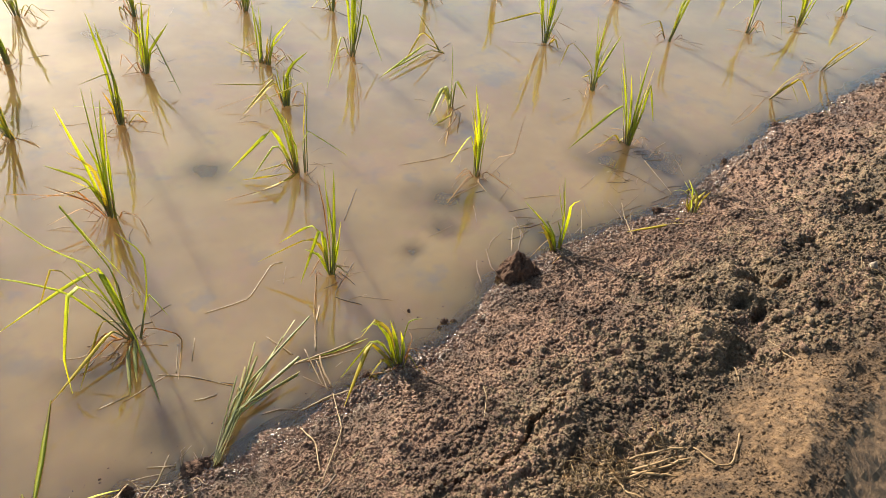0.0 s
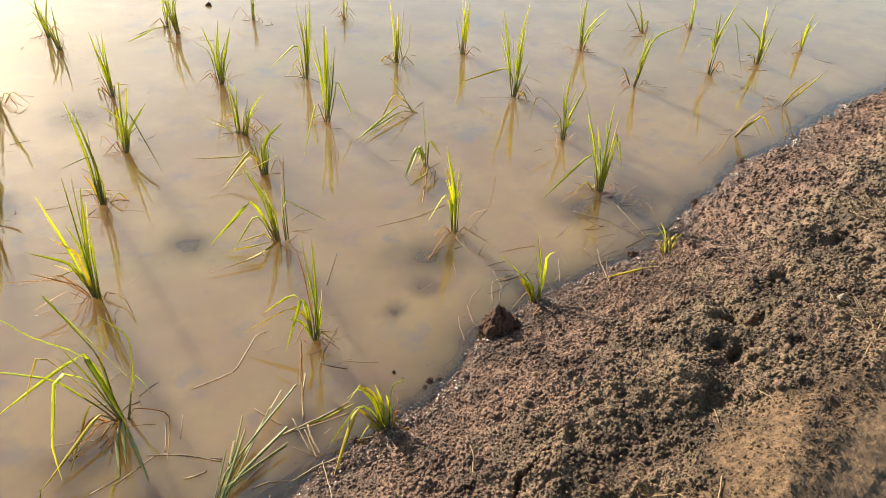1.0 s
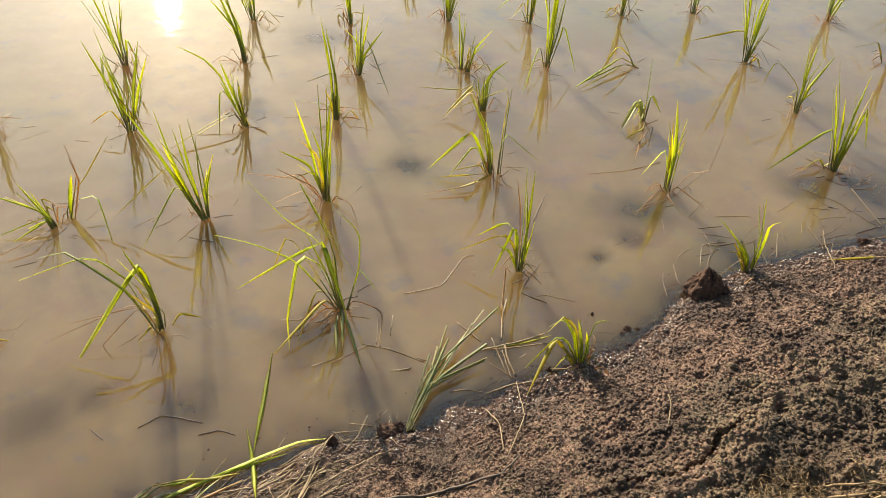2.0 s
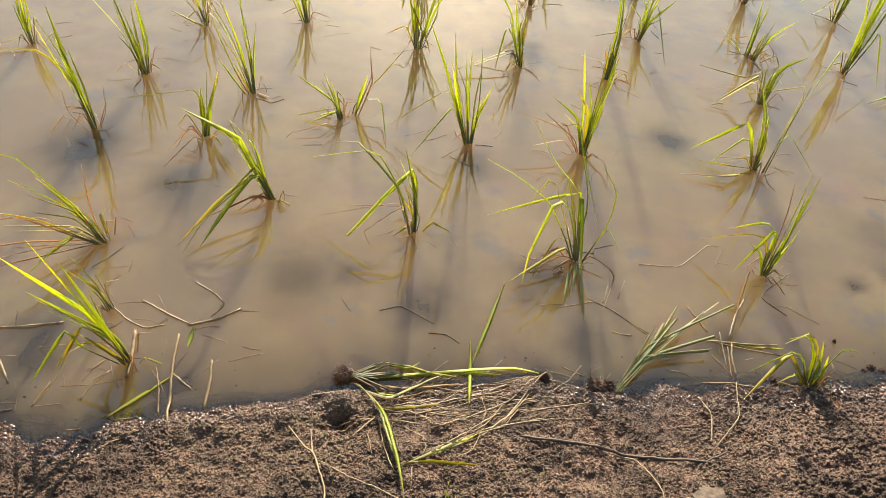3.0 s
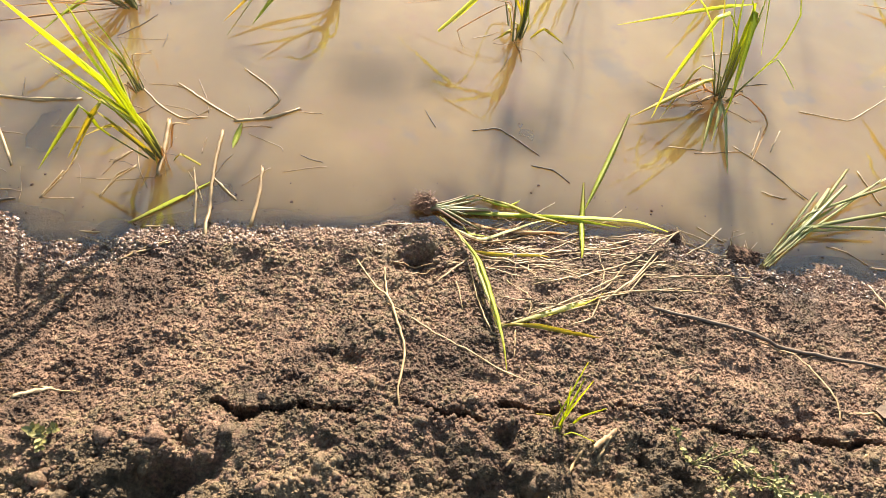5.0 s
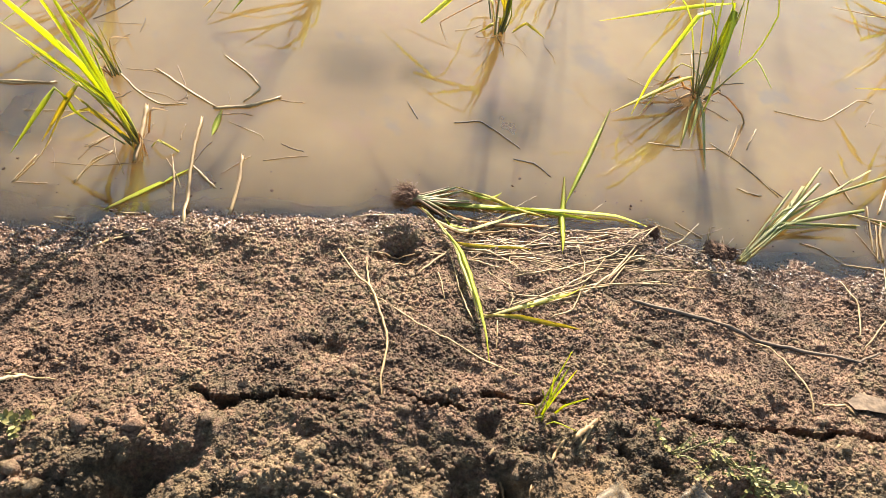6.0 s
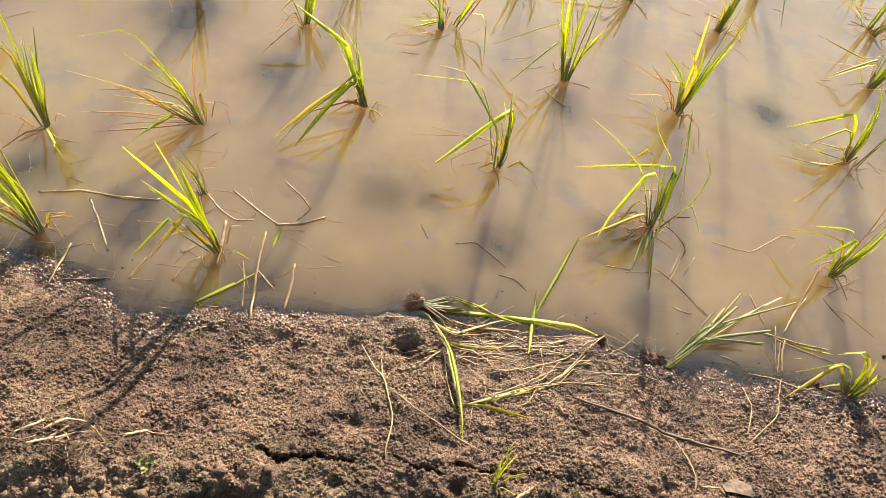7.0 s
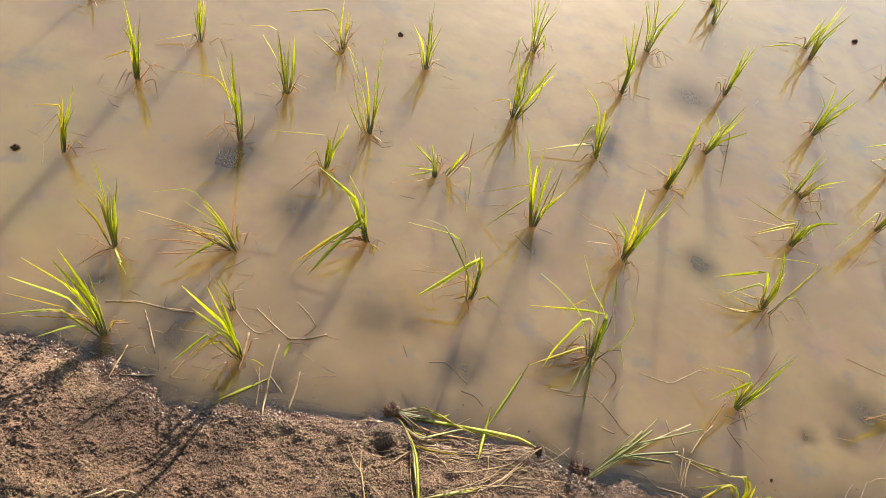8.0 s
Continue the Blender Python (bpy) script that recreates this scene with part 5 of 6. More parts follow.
strand("brown_straw", 2, -0.214, -0.108, -6, 2.8)
strand("straw", 3, -0.110, -0.143, 36, 3.8, 40, 3.2)
strand("brown_straw", 2, -0.390, 0.018, -38, 0.5, 16, 3.1)
strand("brown_straw", 2, -0.356, 0.023, -52, 1.6, -26, 2.2)
strand("brown_straw", 3, 0.761, 0.203, 11, 8.9, -33, 3.2)
strand("twig", 2, 0.875, 0.202, -48, 5.8, -42, 4.6)
strand("straw", 3, 0.880, 0.127, -6, 2.8)
strand("straw", 4, 1.057, 0.205, -73, 7.4)
strand("straw", 6, 1.197, 0.226, -128, 6.5, -120, 6.5)
strand("straw", 5, 1.123, 0.100, -112, 3.4, -100, 5.1)
strand("brown_straw", 3, 0.958, 0.033, -13, 3.2, -34, 3.5)
strand("straw", 3, 1.023, 0.001, -3, 6.0, -17, 5.2)
strand("straw", 4, 1.065, 0.110, -7, 10.2, -1, 5.6)
strand("straw", 3, 0.743, 0.042, -31, 4.6)
strand("straw", 3, 0.782, 0.045, -132, 5.6)
strand("brown_straw", 2, 1.067, 0.071, -63, 6.6)
strand("straw", 2, 1.135, 0.057, 12, 1.9)
strand("pale_straw", 5, -0.258, -0.414, 38, 2.1, 48, 2.0)
strand("pale_straw", 5, -0.221, -0.403, 49, 3.5, 3, 2.8)
strand("pale_straw", 3, -0.170, -0.375, -32, 3.2)
strand("pale_straw", 5, -0.116, -0.385, 39, 3.5)
strand("pale_straw", 5, -0.228, -0.431, 35, 2.6, 32, 2.4)
strand("straw", 3, -0.241, -0.379, -40, 1.8)
strand("straw", 3, -0.108, -0.365, 1, 4.8)
strand("straw", 2.5, -0.201, -0.420, 45, 2.9, 20, 2.8)
strand("straw", 2, -0.266, -0.423, -5, 2.9, 43, 1.8)


# ---- the uprooted rice plant at the waterline ----
def laid_blade(root, kind, mm, x, y, *segments):
    """A leaf of an uprooted plant, draped over mud and water."""
    rng = random.Random(int(x * 1000) + int(mm * 10) + len(segments))
    flat = [Vector((x, y, 0))]
    for k in range(0, len(segments), 2):
        az, cm = segments[k:k + 2]
        flat.append(flat[-1] + Vector((math.cos(radians(az)), math.sin(radians(az)), 0)) * cm / 100)
    pts = bend(flat, max(7, 3 * len(flat)))
    zs = ground_along(pts)
    nodes = [Vector((p.x, p.y, max(zs[max(0, k - 2):k + 3]) + .004 + rng.uniform(0, .0018))) - root.location for k, p in enumerate(pts)]
    me, _ = blade(nodes, mm / 1000 * 1.15, BLADES[kind], rng, len(nodes) + 4)
    ob = new("leaf", me)
    ob.parent = root


uprooted = tagged(new("uprooted_rice_plant"), "uprooted rice plant, red-brown roots, leaves strewn over mud", "rice plant", "fallen rice")
uprooted.location = (.304, .022, 0)
for leaf_row in (
    ("g", 6, 0.324, 0.018, 3, 6.4, 3, 9.0, 5, 8.1, 3, 9.1, -20, 5.7),
    ("g", 5, 0.324, 0.013, 4, 9.4, 5, 9.0, -3, 10.5),
    ("y", 5, 0.377, 0.054, -13, 5.2, -20, 5.3, -9, 5.0),
    ("g", 5, 0.387, 0.047, -12, 4.6, 38, 2.5),
    ("g", 7, 0.326, -0.003, -54, 6.8, -73, 6.8, -80, 9.2, -83, 8.5),
    ("w", 6, 0.331, -0.006, -60, 7.8, -79, 9.3, -76, 6.5),
    ("y", 5, 0.406, -0.220, 2, 4.5, -8, 4.1, -7, 4.2),
    ("w", 6, 0.404, -0.225, 24, 6.2, 26, 7.0, 37, 3.7),
    ("b", 5, 0.325, 0.009, -13, 5.6, -7, 6.9, 9, 8.0),
    ("b", 4, 0.320, 0.003, -42, 5.4, -15, 3.9, 19, 8.2),
    ("w", 5, 0.336, -0.013, -25, 5.8, 29, 7.9, 28, 4.5),
    ("y", 4, 0.351, -0.036, -45, 4.0, -10, 3.8, 5, 7.5),
    ("g", 4, 0.360, -0.004, -63, 2.3, -7, 2.9),
    ("b", 4, 0.318, 0.027, 13, 3.0, 22, 3.2),
):
    laid_blade(uprooted, *leaf_row)


def lumpy(name, r, tall, mat, seed, parent=None, rough=0.5, detail=4):
    """A rough lump of earth, wider than tall, sitting a little in its ground."""
    bm = bmesh.new()
    bmesh.ops.create_icosphere(bm, subdivisions=detail, radius=1.0)
    off = Vector((seed * 3.7, seed * 1.9, seed * 0.7))
    for v in bm.verts:
        n1 = noise.noise(v.co * 1.6 + off)
        n2 = noise.noise(v.co * 5.0 + off)
        n3 = noise.noise(v.co * 11.0 + off)
        n4 = noise.noise(v.co * 23.0 + off)
        v.co *= 1 + rough * (0.6 * n1 + 0.35 * n2 - 0.30 * abs(n3) - 0.22 * abs(n4))
        if v.co.z > 0:
            taper = 1 - (.55 if tall > r * 1.2 else .35) * min(1.2, v.co.z)
            v.co.x, v.co.y = v.co.x * taper, v.co.y * taper
        v.co = Vector((v.co.x * r, v.co.y * r, v.co.z * tall))
    me = bpy.data.meshes.new(name)
    bm.to_mesh(me)
    bm.free()
    me.materials.append(mat)
    ob = new(name, me)
    if parent:
        ob.parent = parent
    return ob


rng_stem = random.Random(12)
ball = lumpy("root_ball", .015, .012, ROOT, 2, uprooted, .7)
ball.location = (.002, .002, .005)
for k in range(9):
    az = rng_stem.gauss(-12, 16)
    pts = bend(path_nodes((.006, rng_stem.uniform(-.008, .008), .006), (az, 4, 3, az + rng_stem.gauss(4, 8), -3, rng_stem.uniform(3, 7))), 6)
    stem = new("stem", tube("stem", pts, [.0026, .0024, .0022, .0020, .0018, .0015, .0012], SHEATH if k % 3 else BROWN_STRAW))
    stem.parent = uprooted
rng = random.Random(4)
for k in range(170):
    az, el = rng.gauss(160, 45), rng.uniform(-12, 32)
    foot = Vector((rng.uniform(-.014, .008), rng.uniform(-.012, .014), rng.uniform(.004, .016)))
    pts = bend(path_nodes(foot, (az, el, rng.uniform(.5, 1.2), az + rng.uniform(-60, 60), el - rng.uniform(10, 60), rng.uniform(.4, 1.2))), 5)
    hair = new("root", tube("root", pts, [.0006, .0006, .0005, .0004, .0003, .0002], ROOT, 4))
    hair.parent = uprooted

# the tangle of straw beside it
rng = random.Random(9)
for k in range(60):
    x, y = rng.uniform(.34, .60), rng.uniform(-.095, .005)
    az = rng.gauss(4, 16) + (180 if rng.random() < .2 else 0)
    strand(rng.choice(("straw", "straw", "brown_straw", "brown_straw")), rng.uniform(1.0, 2.9), x, y, az, rng.uniform(3, 8), az + rng.gauss(0, 10), rng.uniform(2, 6))
for k in range(4):
    strand("straw", rng.uniform(1.6, 2.8), .405 + .012 * k, -.216 + .004 * k + rng.uniform(-.004, .004), 27 + rng.gauss(0, 2), 8 + rng.uniform(-2, 2), 31 + rng.gauss(0, 4), 8, 48 + rng.gauss(0, 6), rng.uniform(5, 12))
for k in range(26):
    az = rng.gauss(20, 70)
    strand(rng.choice(("straw", "brown_straw", "brown_straw")), rng.uniform(.8, 1.5), rng.uniform(.30, .66), rng.uniform(-.20, -.05), az, rng.uniform(1.5, 4), az + rng.gauss(0, 35), rng.uniform(1, 3.5), loose=True)

# thin bits of straw and root afloat round the tufts
for foot in [o for o in scene.objects if o.name.startswith("rice_plant")]:
    for k in range(rng.randint(5, 9)):
        a, r = rng.uniform(0, 6.28), .012 + .13 * rng.random() ** 1.6
        x, y = foot.location.x + r * math.cos(a), foot.location.y + r * math.sin(a)
        if y > float(np.interp(x, SHORE_X, SHORE_Y)) + .02:
            az = rng.uniform(0, 360)
            strand(rng.choice(("straw", "brown_straw", "brown_straw", "twig")), rng.uniform(.8, 2.2), x, y, az, rng.uniform(1, 5), az + rng.gauss(0, 14), rng.uniform(1, 4), loose=True)

# rotting roots and straw in the shallows where the bank curves in
for k in range(36):
    x = rng.uniform(-.62, .12)
    y = float(np.interp(x, SHORE_X, SHORE_Y)) + .012 + .24 * rng.random() ** 1.4
    az = rng.choice((rng.gauss(0, 14), rng.gauss(0, 14), rng.gauss(60, 25), rng.gauss(-55, 25)))
    strand(rng.choice(("brown_straw", "brown_straw", "twig", "straw")), rng.uniform(.8, 2.2), x, y, az, rng.uniform(1.2, 6), az + rng.gauss(0, 16), rng.uniform(.8, 4), loose=True)

# drowned straw along the far shore
for k in range(46):
    x = rng.uniform(1.55, 2.45)
    y = float(np.interp(x, SHORE_X, SHORE_Y)) + .01 + .26 * rng.random() ** 1.3
    az = rng.gauss(15, 35) + (180 if rng.random() < .4 else 0)
    strand(rng.choice(("brown_straw", "brown_straw", "twig", "straw")), rng.uniform(1.2, 3.0), x, y, az, rng.uniform(2, 8), az + rng.gauss(0, 18), rng.uniform(1, 5), loose=True)

# knotted dead roots round the feet of the two large tufts
for bx, by, n in ((.80, .345, 14), (1.279, .306, 9), (.812, -.002, 16), (2.42, .27, 20), (1.87, .43, 10), (2.26, .20, 10)):
    for k in range(n):
        x, y, az = bx + rng.gauss(-.02, .035), by + rng.gauss(-.005, .022), rng.choice((rng.gauss(10, 25), rng.uniform(0, 360)))
        strand(rng.choice(("brown_straw", "brown_straw", "twig", "twig", "straw")), rng.uniform(.9, 2.6), x, y, az, rng.uniform(1, 3.5), az + rng.gauss(0, 40), rng.uniform(.6, 3), loose=True)

for kind, (verts, faces) in LITTER.items():
    litter = mesh_object("straw_litter" if kind != "twig" else "twig_litter", verts, faces, STRANDS[kind][1])
    tagged(litter, {"straw": "thin pale bits of straw afloat round the rice", "brown_straw": "thin brown rotting straw afloat round the rice", "twig": "thin dark bits of root afloat round the rice"}[kind], "litter", kind="stuff")

# ---- clods of mud: x, y, radius, height ----
for k, (x, y, r, tall, wet, label) in enumerate((
    (1.645, .056, .046, .062, 1, "dark peaked clod of mud at the water's edge"),
    (1.680, .038, .022, .020, 1, "dark wet clod of mud at the water's edge"),
    (.806, -.008, .024, .012, 1, "flat clod of rotting roots in the shallows"),
    (.83, -.002, .014, .009, 1, "flat clod of rotting roots in the shallows"),
    (.697, .012, .014, .013, 1, "small wet clod of mud at the waterline"),
    (1.406, .036, .011, .009, 1, "small wet clod of mud at the waterline"),
    (1.385, .030, .007, .006, 1, "small wet clod of mud at the waterline"),
    (1.425, .026, .008, .006, 1, "small wet clod of mud at the waterline"),
    (1.357, .105, .006, .009, 1, "small dark clod standing out of the water"),
    (2.189, .046, .016, .013, 1, "small wet clod of mud at the waterline"),
    (2.60, .098, .012, .010, 1, "small wet clod of mud at the waterline"),
    (2.767, .11, .010, .008, 1, "small wet clod of mud at the waterline"),
    (2.99, .15, .013, .010, 1, "small wet clod of mud at the waterline"),
    (1.177, .006, .010, .008, 1, "small wet clod of mud at the waterline"),
    (1.245, .012, .008, .006, 1, "small wet clod of mud at the waterline"),
    (-1.003, .559, .014, .012, 1, "small dark clod standing out of the water"),
    (-.038, 1.69, .013, .013, 1, "small dark clod standing out of the water"),
    (2.206, 2.756, .017, .016, 1, "small dark clod standing out of the water"),
    (.545, -.492, .012, .009, 0, "crumb of soil lying on the torn plastic"),
    (.585, -.505, .016, .011, 0, "crumb of soil lying on the torn plastic"),
    (.505, -.515, .012, .010, 0, "crumb of soil lying on the torn plastic"),
    (.625, -.50, .012, .009, 0, "crumb of soil lying on the torn plastic"),
    (.14, -.352, .0065, .0065, 0, "small round grey-brown pebble of soil"),
)):
    ob = lumpy("mud_clod", r, tall, DARK_CLOD if wet else CLOD, k + 1, None, .5 if r > .02 else .85)
    ob.location = (x, y, max(-.004, float(height(x, y)[0])) + tall * .25 + (.022 if "plastic" in label else 0))
    ob.rotation_euler = (0, 0, k * 1.3)
    tagged(ob, label, "clod", "clods of mud")

# ---- torn plastic bag half buried in the bank ----
PLASTIC, pt, pb = material("dirty_plastic")
ppos, _ = position(pt)
stain = span(pt, noise_tex(pt, 55, 5, .7, ppos), .54, .66)
pt.links.new(mix(pt, stain, (.40, .33, .26), (.12, .078, .050)), pb.inputs["Base Color"])
pb.inputs["Roughness"].default_value = .36
clear = node(pt, "BsdfTransparent", Color=(.94, .92, .88, 1))
haze = pt.nodes.new("ShaderNodeMixShader")
pt.links.new(maths(pt, "MAXIMUM", span(pt, noise_tex(pt, 22, 4, .6, ppos), .35, .65, .05, .36), maths(pt, "MULTIPLY", stain, .6)), haze.inputs[0])
pt.links.new(clear.outputs[0], haze.inputs[1])
pt.links.new(pb.outputs[0], haze.inputs[2])
pt.links.new(haze.outputs[0], pt.nodes["Material Output"].inputs["Surface"])


def crease(x, y, cell, seed):
    """Straight folds crossing at many angles, 0 to 1."""
    r, out = random.Random(seed), 0.0
    for k in range(5):
        a = r.uniform(0, math.pi)
        u = (x * math.cos(a) + y * math.sin(a)) / (cell * r.uniform(.7, 1.6)) + r.random()
        u += .35 * noise.noise(Vector((x / cell * .5, y / cell * .5, k * 3.1)))
        out += abs(u - math.floor(u) - .5) * 2
    return out / 5


def plastic_bag(x0, x1, edge, back, seed, lift, folds, label, mat=PLASTIC):
    """A crumpled film: edge gives the torn outline as fractions along x and y places, folds the doubled hems."""
    nx, ny = 110, 66

    cells = np.linspace(x0 - .02, x1 + .02, 14), np.linspace(back - .02, max(e[1] for e in edge) + .02, 12)
    ux, uy = np.meshgrid(*cells)
    table = height(ux.ravel(), uy.ravel()).reshape(ux.shape)
    table = (table + np.roll(table, 1, 0) + np.roll(table, -1, 0) + np.roll(table, 1, 1) + np.roll(table, -1, 1)) / 5

    def bed(x, y):
        u, v = (x - cells[0][0]) / (cells[0][1] - cells[0][0]), (y - cells[1][0]) / (cells[1][1] - cells[1][0])
        i, j = min(12, max(0, int(u))), min(10, max(0, int(v)))
        f, g = u - i, v - j
        return float((table[j, i] * (1 - f) + table[j, i + 1] * f) * (1 - g) + (table[j + 1, i] * (1 - f) + table[j + 1, i + 1] * f) * g)

    def lie(x, y):
        return bed(x, y) + .003 + lift * (.040 * crease(x, y, .075, seed) - .018 + .013 * crease(x, y, .034, seed + 1) + .003 * crease(x, y, .013, seed + 2))

    fx, fy = [e[0] for e in edge], [e[1] for e in edge]
    verts, faces = [], []
    for j in range(ny):
        for i in range(nx):
            f, g = i / (nx - 1), j / (ny - 1)
            x = x0 + (x1 - x0) * f
            top = float(np.interp(f, fx, fy)) + .0025 * noise.noise(Vector((f * 14, seed, 0)))
            y = top + (back - top) * g
            verts.append((x, y, lie(x, y)))
            if i and j:
                k = j * nx + i
                faces.append((k - nx - 1, k - nx, k, k - 1))
    ob = mesh_object("plastic_bag", verts, faces, mat)
    ob.modifiers.new("thickness", "SOLIDIFY").thickness = .0004
    for ax, ay, bx, by, wide in folds:
        verts, faces = [], []
        for k in range(13):
            f = k / 12
            x, y = ax + (bx - ax) * f, ay + (by - ay) * f
            w = wide * (.75 + .35 * math.sin(3 * f + seed))
            verts += [(x, y, lie(x, y) + .0015), (x + w * .2, y - w * .5, lie(x, y - w * .5) + .004), (x + w * .4, y - w, lie(x, y - w) + .0012)]
            if k:
                a = 3 * k
                faces += [(a - 3, a, a + 1, a - 2), (a - 2, a + 1, a + 2, a - 1)]
        hem = mesh_object("folded_hem", verts, faces, PLASTIC, ob, "doubled hem of the film")
        hem.modifiers.new("thickness", "SOLIDIFY").thickness = .0005
    return tagged(ob, label, "plastic bag")


plastic_bag(.455, .675, ((0, -.497), (.38, -.434), (.55, -.468), (.76, -.428), (.82, -.441), (1, -.495)), -.60, 3, 1.6,
            ((.458, -.494, .538, -.437, .012), (.577, -.466, .620, -.432, .008), (.50, -.50, .55, -.455, .008)), "torn, dirty translucent plastic bag half buried in the mud")
plastic_bag(.872, .925, ((0, -.292), (.5, -.274), (1, -.286)), -.306, 8, .26, (), "small dirty scrap of plastic pressed into the soil", plain_material("muddy_film", (.050, .031, .020), (.19, .130, .088), 90, .85))


# ---- weeds and grass on the bank ----
def tiny_leaf():
    verts, faces = [], []
    for k in range(7):
        t = k / 6
        w = .32 * math.sin(math.pi * min(.97, t * .92 + .06))
        verts += [(t, w, .10 * t * t + .06 * w), (t, 0, .10 * t * t - .03), (t, -w, .10 * t * t + .06 * w)]
        if k:
            a = 3 * k
            faces += [(a - 3, a, a + 1, a - 2), (a - 2, a + 1, a + 2, a - 1)]
    me = bpy.data.meshes.new("leaf")
    me.from_pydata(verts, [], faces)
    me.attributes.new("along", "FLOAT", "POINT").data.foreach_set("value", [v[0] * .6 + .2 for v in verts])
    me.materials.append(WEED)
    me.polygons.foreach_set("use_smooth", [True] * len(me.polygons))
    return me


SMALL_LEAF = tiny_leaf()


def creeping_weed(x, y, stems, leaf_mm, seed, label):
    """Thin stems creeping over the soil with pairs of small oval leaves. stems: heading, length in cm."""
    root = tagged(new("creeping_weed"), label, "weed")
    root.location = (x, y, 0)
    rng = random.Random(seed)
    for az, cm in stems:
        p, pts = Vector((0, 0, 0)), []
        for k in range(8):
            pts.append(Vector((p.x, p.y, ground_z(x + p.x, y + p.y) + .004 + .006 * math.sin(k * .8) ** 2)))
            az += rng.uniform(-22, 22)
            p = p + Vector((math.cos(radians(az)), math.sin(radians(az)), 0)) * cm / 700
        st = new("stem", tube("stem", pts, [.0009] * 8, SHEATH, 5))
        st.parent = root
        for k in range(1, 8):
            for side in (-1, 1):
                lf = new("leaf", SMALL_LEAF)
                lf.parent = root
                size = leaf_mm / 1000 * rng.uniform(.6, 1.25)
                lf.matrix_basis = Matrix.Translation(pts[k]) @ Euler((rng.uniform(-.3, .3), -rng.uniform(.0, .8), radians(az + side * rng.uniform(30, 80)))).to_matrix().to_4x4() @ Matrix.Scale(size, 4)
    return root


creeping_weed(.612, -.392, ((20, 5), (40, 4), (-10, 5)), 4.5, 1, "low creeping weed with small oval leaves on bare soil")
creeping_weed(.655, -.385, ((-70, 6), (-95, 5), (-50, 6), (10, 3), (-80, 5)), 5, 5, "low creeping weed with small oval leaves on bare soil")
creeping_weed(.685, -.420, ((-70, 5), (-20, 6), (-45, 6), (-100, 4), (150, 3), (-35, 4), (60, 3), (-60, 4), (-5, 4), (-80, 3)), 5.5, 2, "thick olive-green clump of creeping weed on bare soil")
creeping_weed(.60, -.372, ((-60, 2), (100, 2)), 5, 3, "small green weed seedling between clods of soil")
creeping_weed(-.066, -.426, ((-20, 1.5), (60, 1.5), (200, 1.2)), 8, 4, "small pale green weed seedling on the bank")
rice_plant(.467, -.366, ground_z(.467, -.366), [
    ("g", .34, 100, 86, 5, 80, 80, 5), ("g", .34, 60, 82, 5, 50, 72, 4.5), ("g", .3, 150, 78, 4, 160, 66, 3.5), ("g", .3, 20, 66, 3, 10, 44, 3), ("g", .3, 85, 80, 6, 70, 74, 5.5),
    ("g", .3, 120, 84, 4.5, 110, 70, 4), ("d", .4, 200, 66, 2.5, 210, 45, 2), ("g", .3, -20, 55, 2.5, -30, 25, 2.5), ("y", .3, 175, 50, 2.5, 185, 20, 2),
], "grass_sprout", "small fresh green sprout of grass beside the crack", "sprouts on the bank")


rice_plant(2.235, -.035, ground_z(2.235, -.035), [
    ("y", .9, 40, 40, 5, 60, 15, 4, 150, -40, 3), ("g", .9, 60, 48, 5, 70, 20, 5), ("y", .8, 20, 30, 5, 10, 5, 6), ("b", 1.2, 200, 14, 7, 195, -6, 9), ("b", 1.0, 215, 10, 6, 205, -6, 8),
    ("y", .7, 75, 55, 4, 90, 20, 4, 120, -30, 3), ("b", 1.1, -30, 12, 5, -60, -8, 4), ("g", .7, 50, 36, 7, 55, 10, 4), ("b", .9, 100, 30, 4, 140, -15, 4),
], "fallen_rice_plant", "half-dried bunch of rice leaves drooping over the bank", "fallen rice")


# ---- short dead grass and chaff ----
def dead_grass(x, y, radius, count, cm, seed, label, mat=STRAW):
    rng = random.Random(seed)
    verts, faces = [], []
    for k in range(count):
        a, r = rng.uniform(0, 6.28), radius * math.sqrt(rng.random())
        px, py = x + r * math.cos(a) * 1.3, y + r * math.sin(a)
        el = rng.uniform(2, 38)
        pts = bend(path_nodes((px, py, ground_z(px, py) + .002), (rng.uniform(0, 360), el, rng.uniform(.4, .6) * cm, rng.uniform(0, 360), rng.uniform(-15, 20), rng.uniform(.2, .5) * cm)), 4)
        w = rng.uniform(.0006, .0015)
        s = Vector((rng.uniform(-1, 1), rng.uniform(-1, 1), rng.uniform(-.3, .3))).normalized() * w
        n = len(verts)
        for i, p in enumerate(pts):
            q = s * (1 - .7 * i / len(pts))
            verts += [p + q, p - q, p + Vector((0, 0, w))]
            if i:
                b = n + 3 * i
                faces += [(b - 3, b, b + 2, b - 1), (b - 1, b + 2, b + 1, b - 2), (b - 2, b + 1, b, b - 3)]
    ob = mesh_object("dead_grass", verts, faces, mat)
    return tagged(ob, label, "dry grass", kind="stuff")


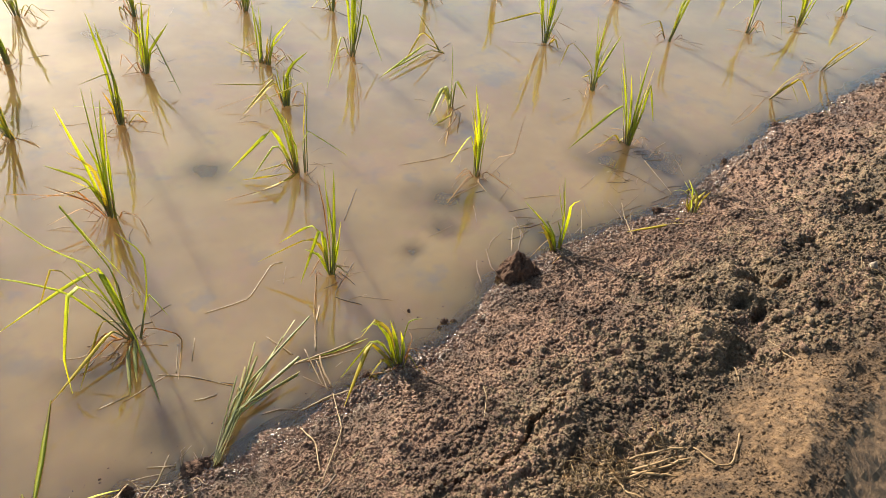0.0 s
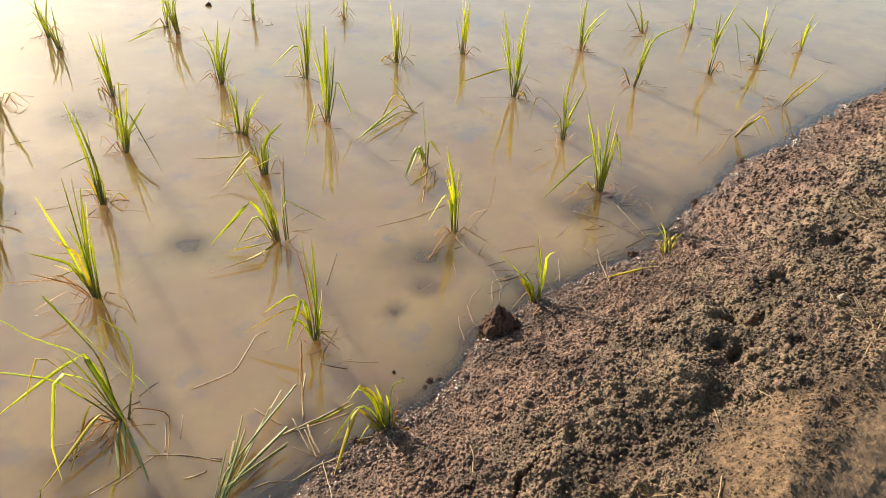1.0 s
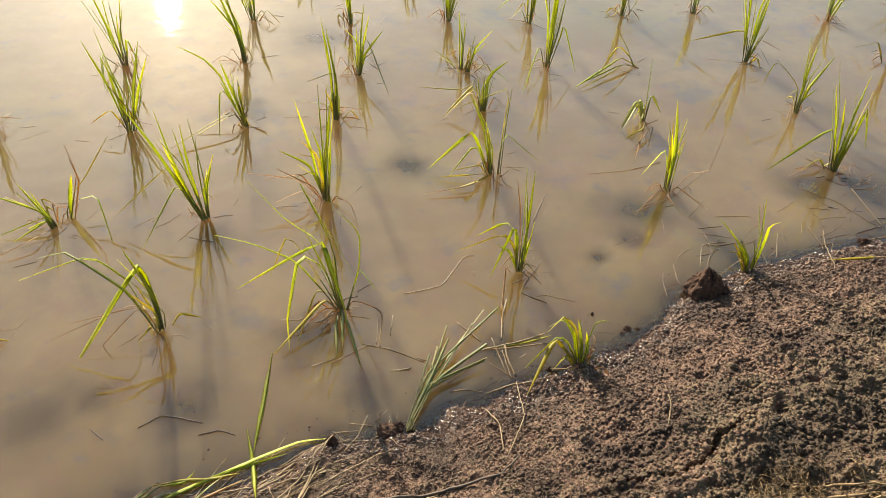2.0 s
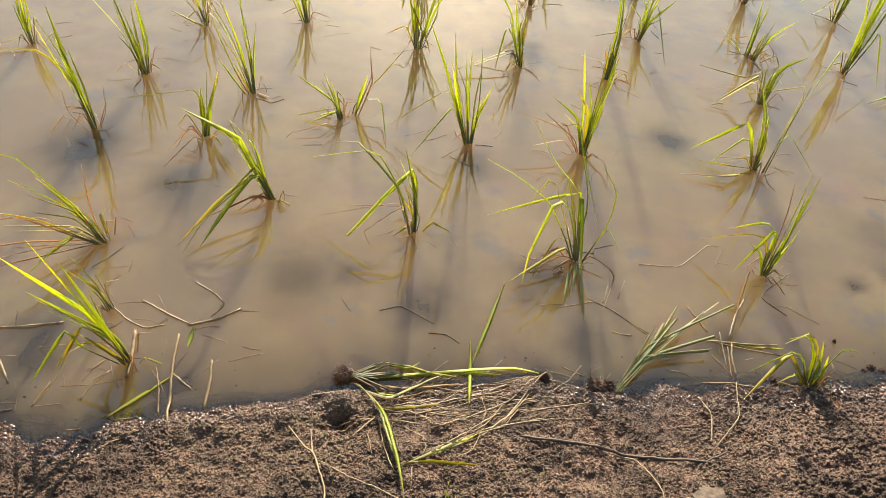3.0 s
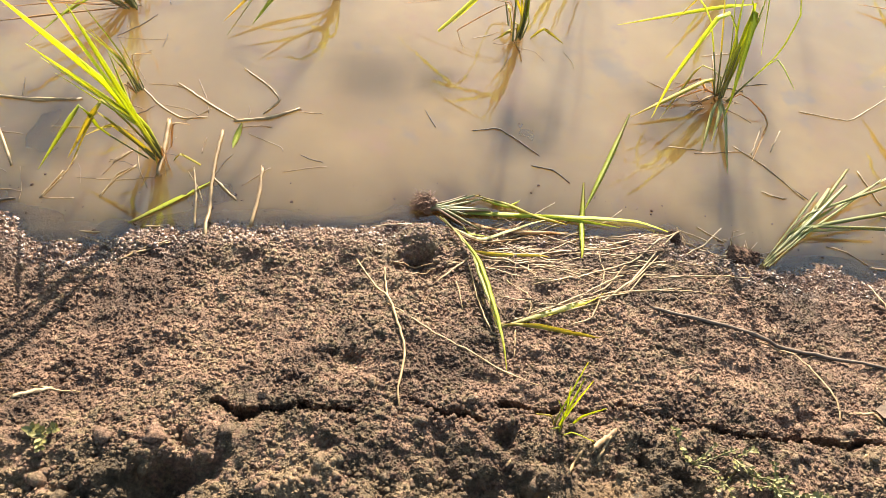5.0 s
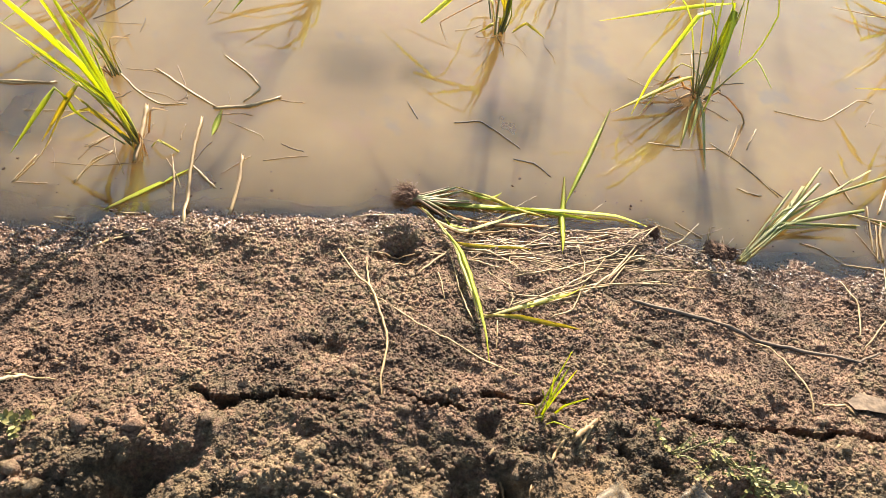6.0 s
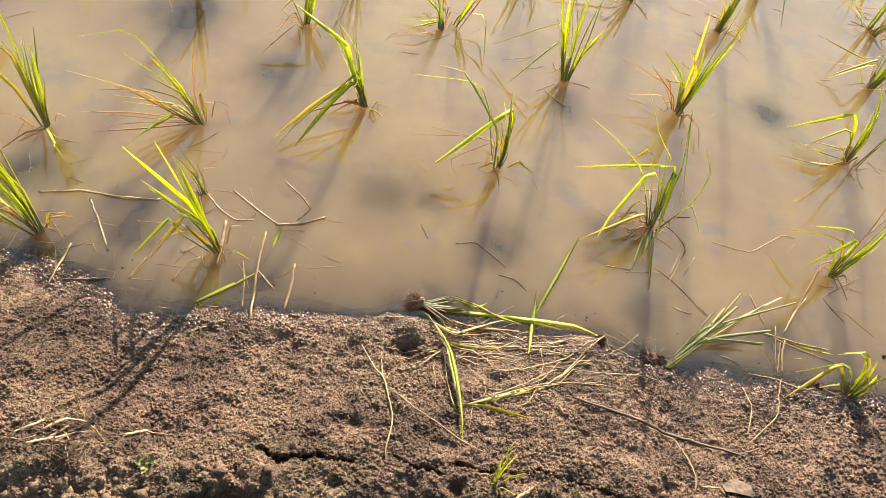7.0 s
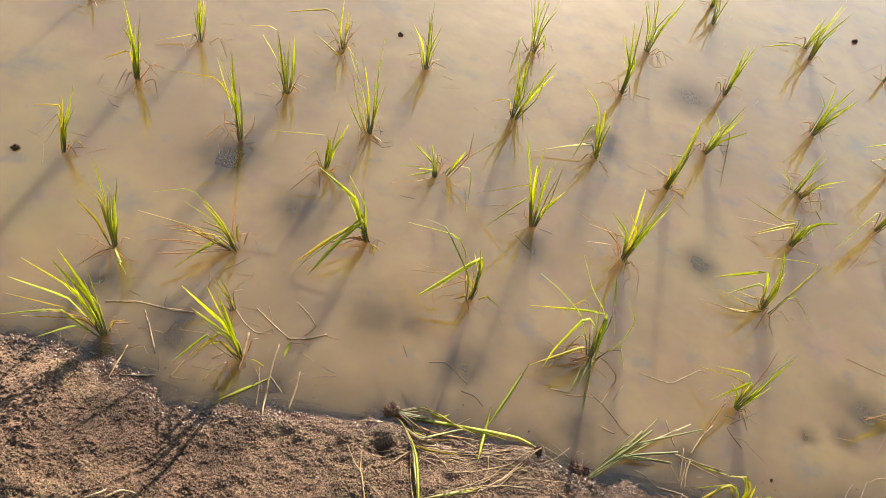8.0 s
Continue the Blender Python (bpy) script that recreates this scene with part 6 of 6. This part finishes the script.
dead_grass(1.285, -.475, .045, 190, 3.0, 1, "matted patch of short straw-coloured dead grass")
dead_grass(1.37, -.50, .06, 60, 5.0, 2, "loose heap of bleached dry grass stalks")
dead_grass(.28, -.525, .05, 200, 3.0, 3, "matted patch of short straw-coloured dead grass")
dead_grass(-.17, -.40, .05, 50, 5.0, 4, "loose heap of bleached dry grass stalks")
dead_grass(2.12, -.56, .07, 90, 6.0, 5, "loose heap of bleached dry grass stalks", PALE_STRAW)
dead_grass(2.70, -.37, .06, 110, 6.0, 6, "loose heap of bleached dry grass stalks", PALE_STRAW)
dead_grass(.41, -.50, .04, 40, 4.0, 7, "dry roots and stalks hanging over a hollow")


def chaff(count, seed):
    rng = random.Random(seed)
    verts, faces = [], []
    for k in range(count):
        x, d = rng.uniform(-.6, 3.2), rng.uniform(.03, .9) if rng.random() < .4 else rng.uniform(.36, .9)
        y = float(np.interp(x, SHORE_X, SHORE_Y)) - d
        z = ground_z(x, y) + .0025
        a, l, w = rng.uniform(0, 6.28), rng.uniform(.002, .006), rng.uniform(.0006, .0018)
        c, s_ = math.cos(a), math.sin(a)
        n = len(verts)
        for u, v, h in ((-l, 0, 0), (0, w, .0006), (l, 0, .0004), (0, -w, .0002), (0, 0, .0016)):
            verts.append((x + u * c - v * s_, y + u * s_ + v * c, z + h))
        faces += [(n, n + 3, n + 4), (n + 3, n + 2, n + 4), (n + 2, n + 1, n + 4), (n + 1, n, n + 4)]
    ob = mesh_object("chaff", verts, faces, STRAW)
    return tagged(ob, "pale flecks of chaff and straw on the soil", "chaff", kind="stuff")


chaff(420, 3)
husk = mesh_object("husk", *[[(-.011, 0, 0), (-.004, .0045, .003), (.006, .004, .003), (.011, 0, 0), (.006, -.004, .002), (-.004, -.0045, .002), (0, 0, .006)], [(0, 1, 6), (1, 2, 6), (2, 3, 6), (3, 4, 6), (4, 5, 6), (5, 0, 6)]], STRAW)
husk.location = (1.526, -.16, ground_z(1.526, -.16) + .003)
tagged(husk, "single pale husk lying on the brown soil", "husk")
stone = lumpy("stone", .009, .013, plain_material("grey_stone", (.11, .09, .07), (.25, .21, .165), 40, .8), 21, None, .12)
stone.location = (2.167, -.495, ground_z(2.167, -.495) + .01)
tagged(stone, "small grey stone lying among dry clods", "stone")

GRANULES = "fine brown granules of soil covering the bank"
crumbs("soil_crumbs", .0051, -.46, 1.05, (.0, .41), (.0016, .0039), MUD, GRANULES, 5)
crumbs("soil_crumbs", .0056, -.46, 1.05, (.41, .56), (.0017, .0048), MUD, GRANULES, 15)
crumbs("soil_crumbs", .0072, -.95, -.46, (.0, .45), (.0022, .0056), MUD, GRANULES, 16)
crumbs("soil_crumbs", .0073, 1.05, 2.45, (.0, .76), (.0022, .0060), MUD, GRANULES, 8)
crumbs("soil_crumbs", .0120, 2.45, 4.4, (.0, .85), (.003, .0085), MUD, GRANULES, 10)
crumbs("soil_grains", .0032, -.46, 1.05, (.0, .55), (.0013, .0026), MUD, "sand-sized grains of brown soil between the crumbs", 17, .9, False, True)
crumbs("soil_grains", .0050, 1.05, 2.3, (.0, .76), (.0018, .0036), MUD, "sand-sized grains of brown soil between the crumbs", 18, .9, False, True)
crumbs("mud_specks", .026, -.60, 2.6, (-.075, -.004), (.0008, .0030), DARK_CLOD, "dark specks of mud afloat in the shallows", 19, .6, True, False, True)
crumbs("coarse_soil_crumbs", .030, -.62, 2.6, (.34, .66), (.0028, .0100), MUD, "coarse brown clods of soil along the crack", 6, .8)
crumbs("soil_clods", .021, -.26, .17, (.36, .53), (.003, .0105), MUD, "broken clods of soil heaped in a hollow", 9, .8)
crumbs("wet_soil_crumbs", .0056, -.62, 3.0, (-.012, .046), (.0015, .0042), WET_CLOD, "wet glistening crumbs of mud along the waterline", 7)
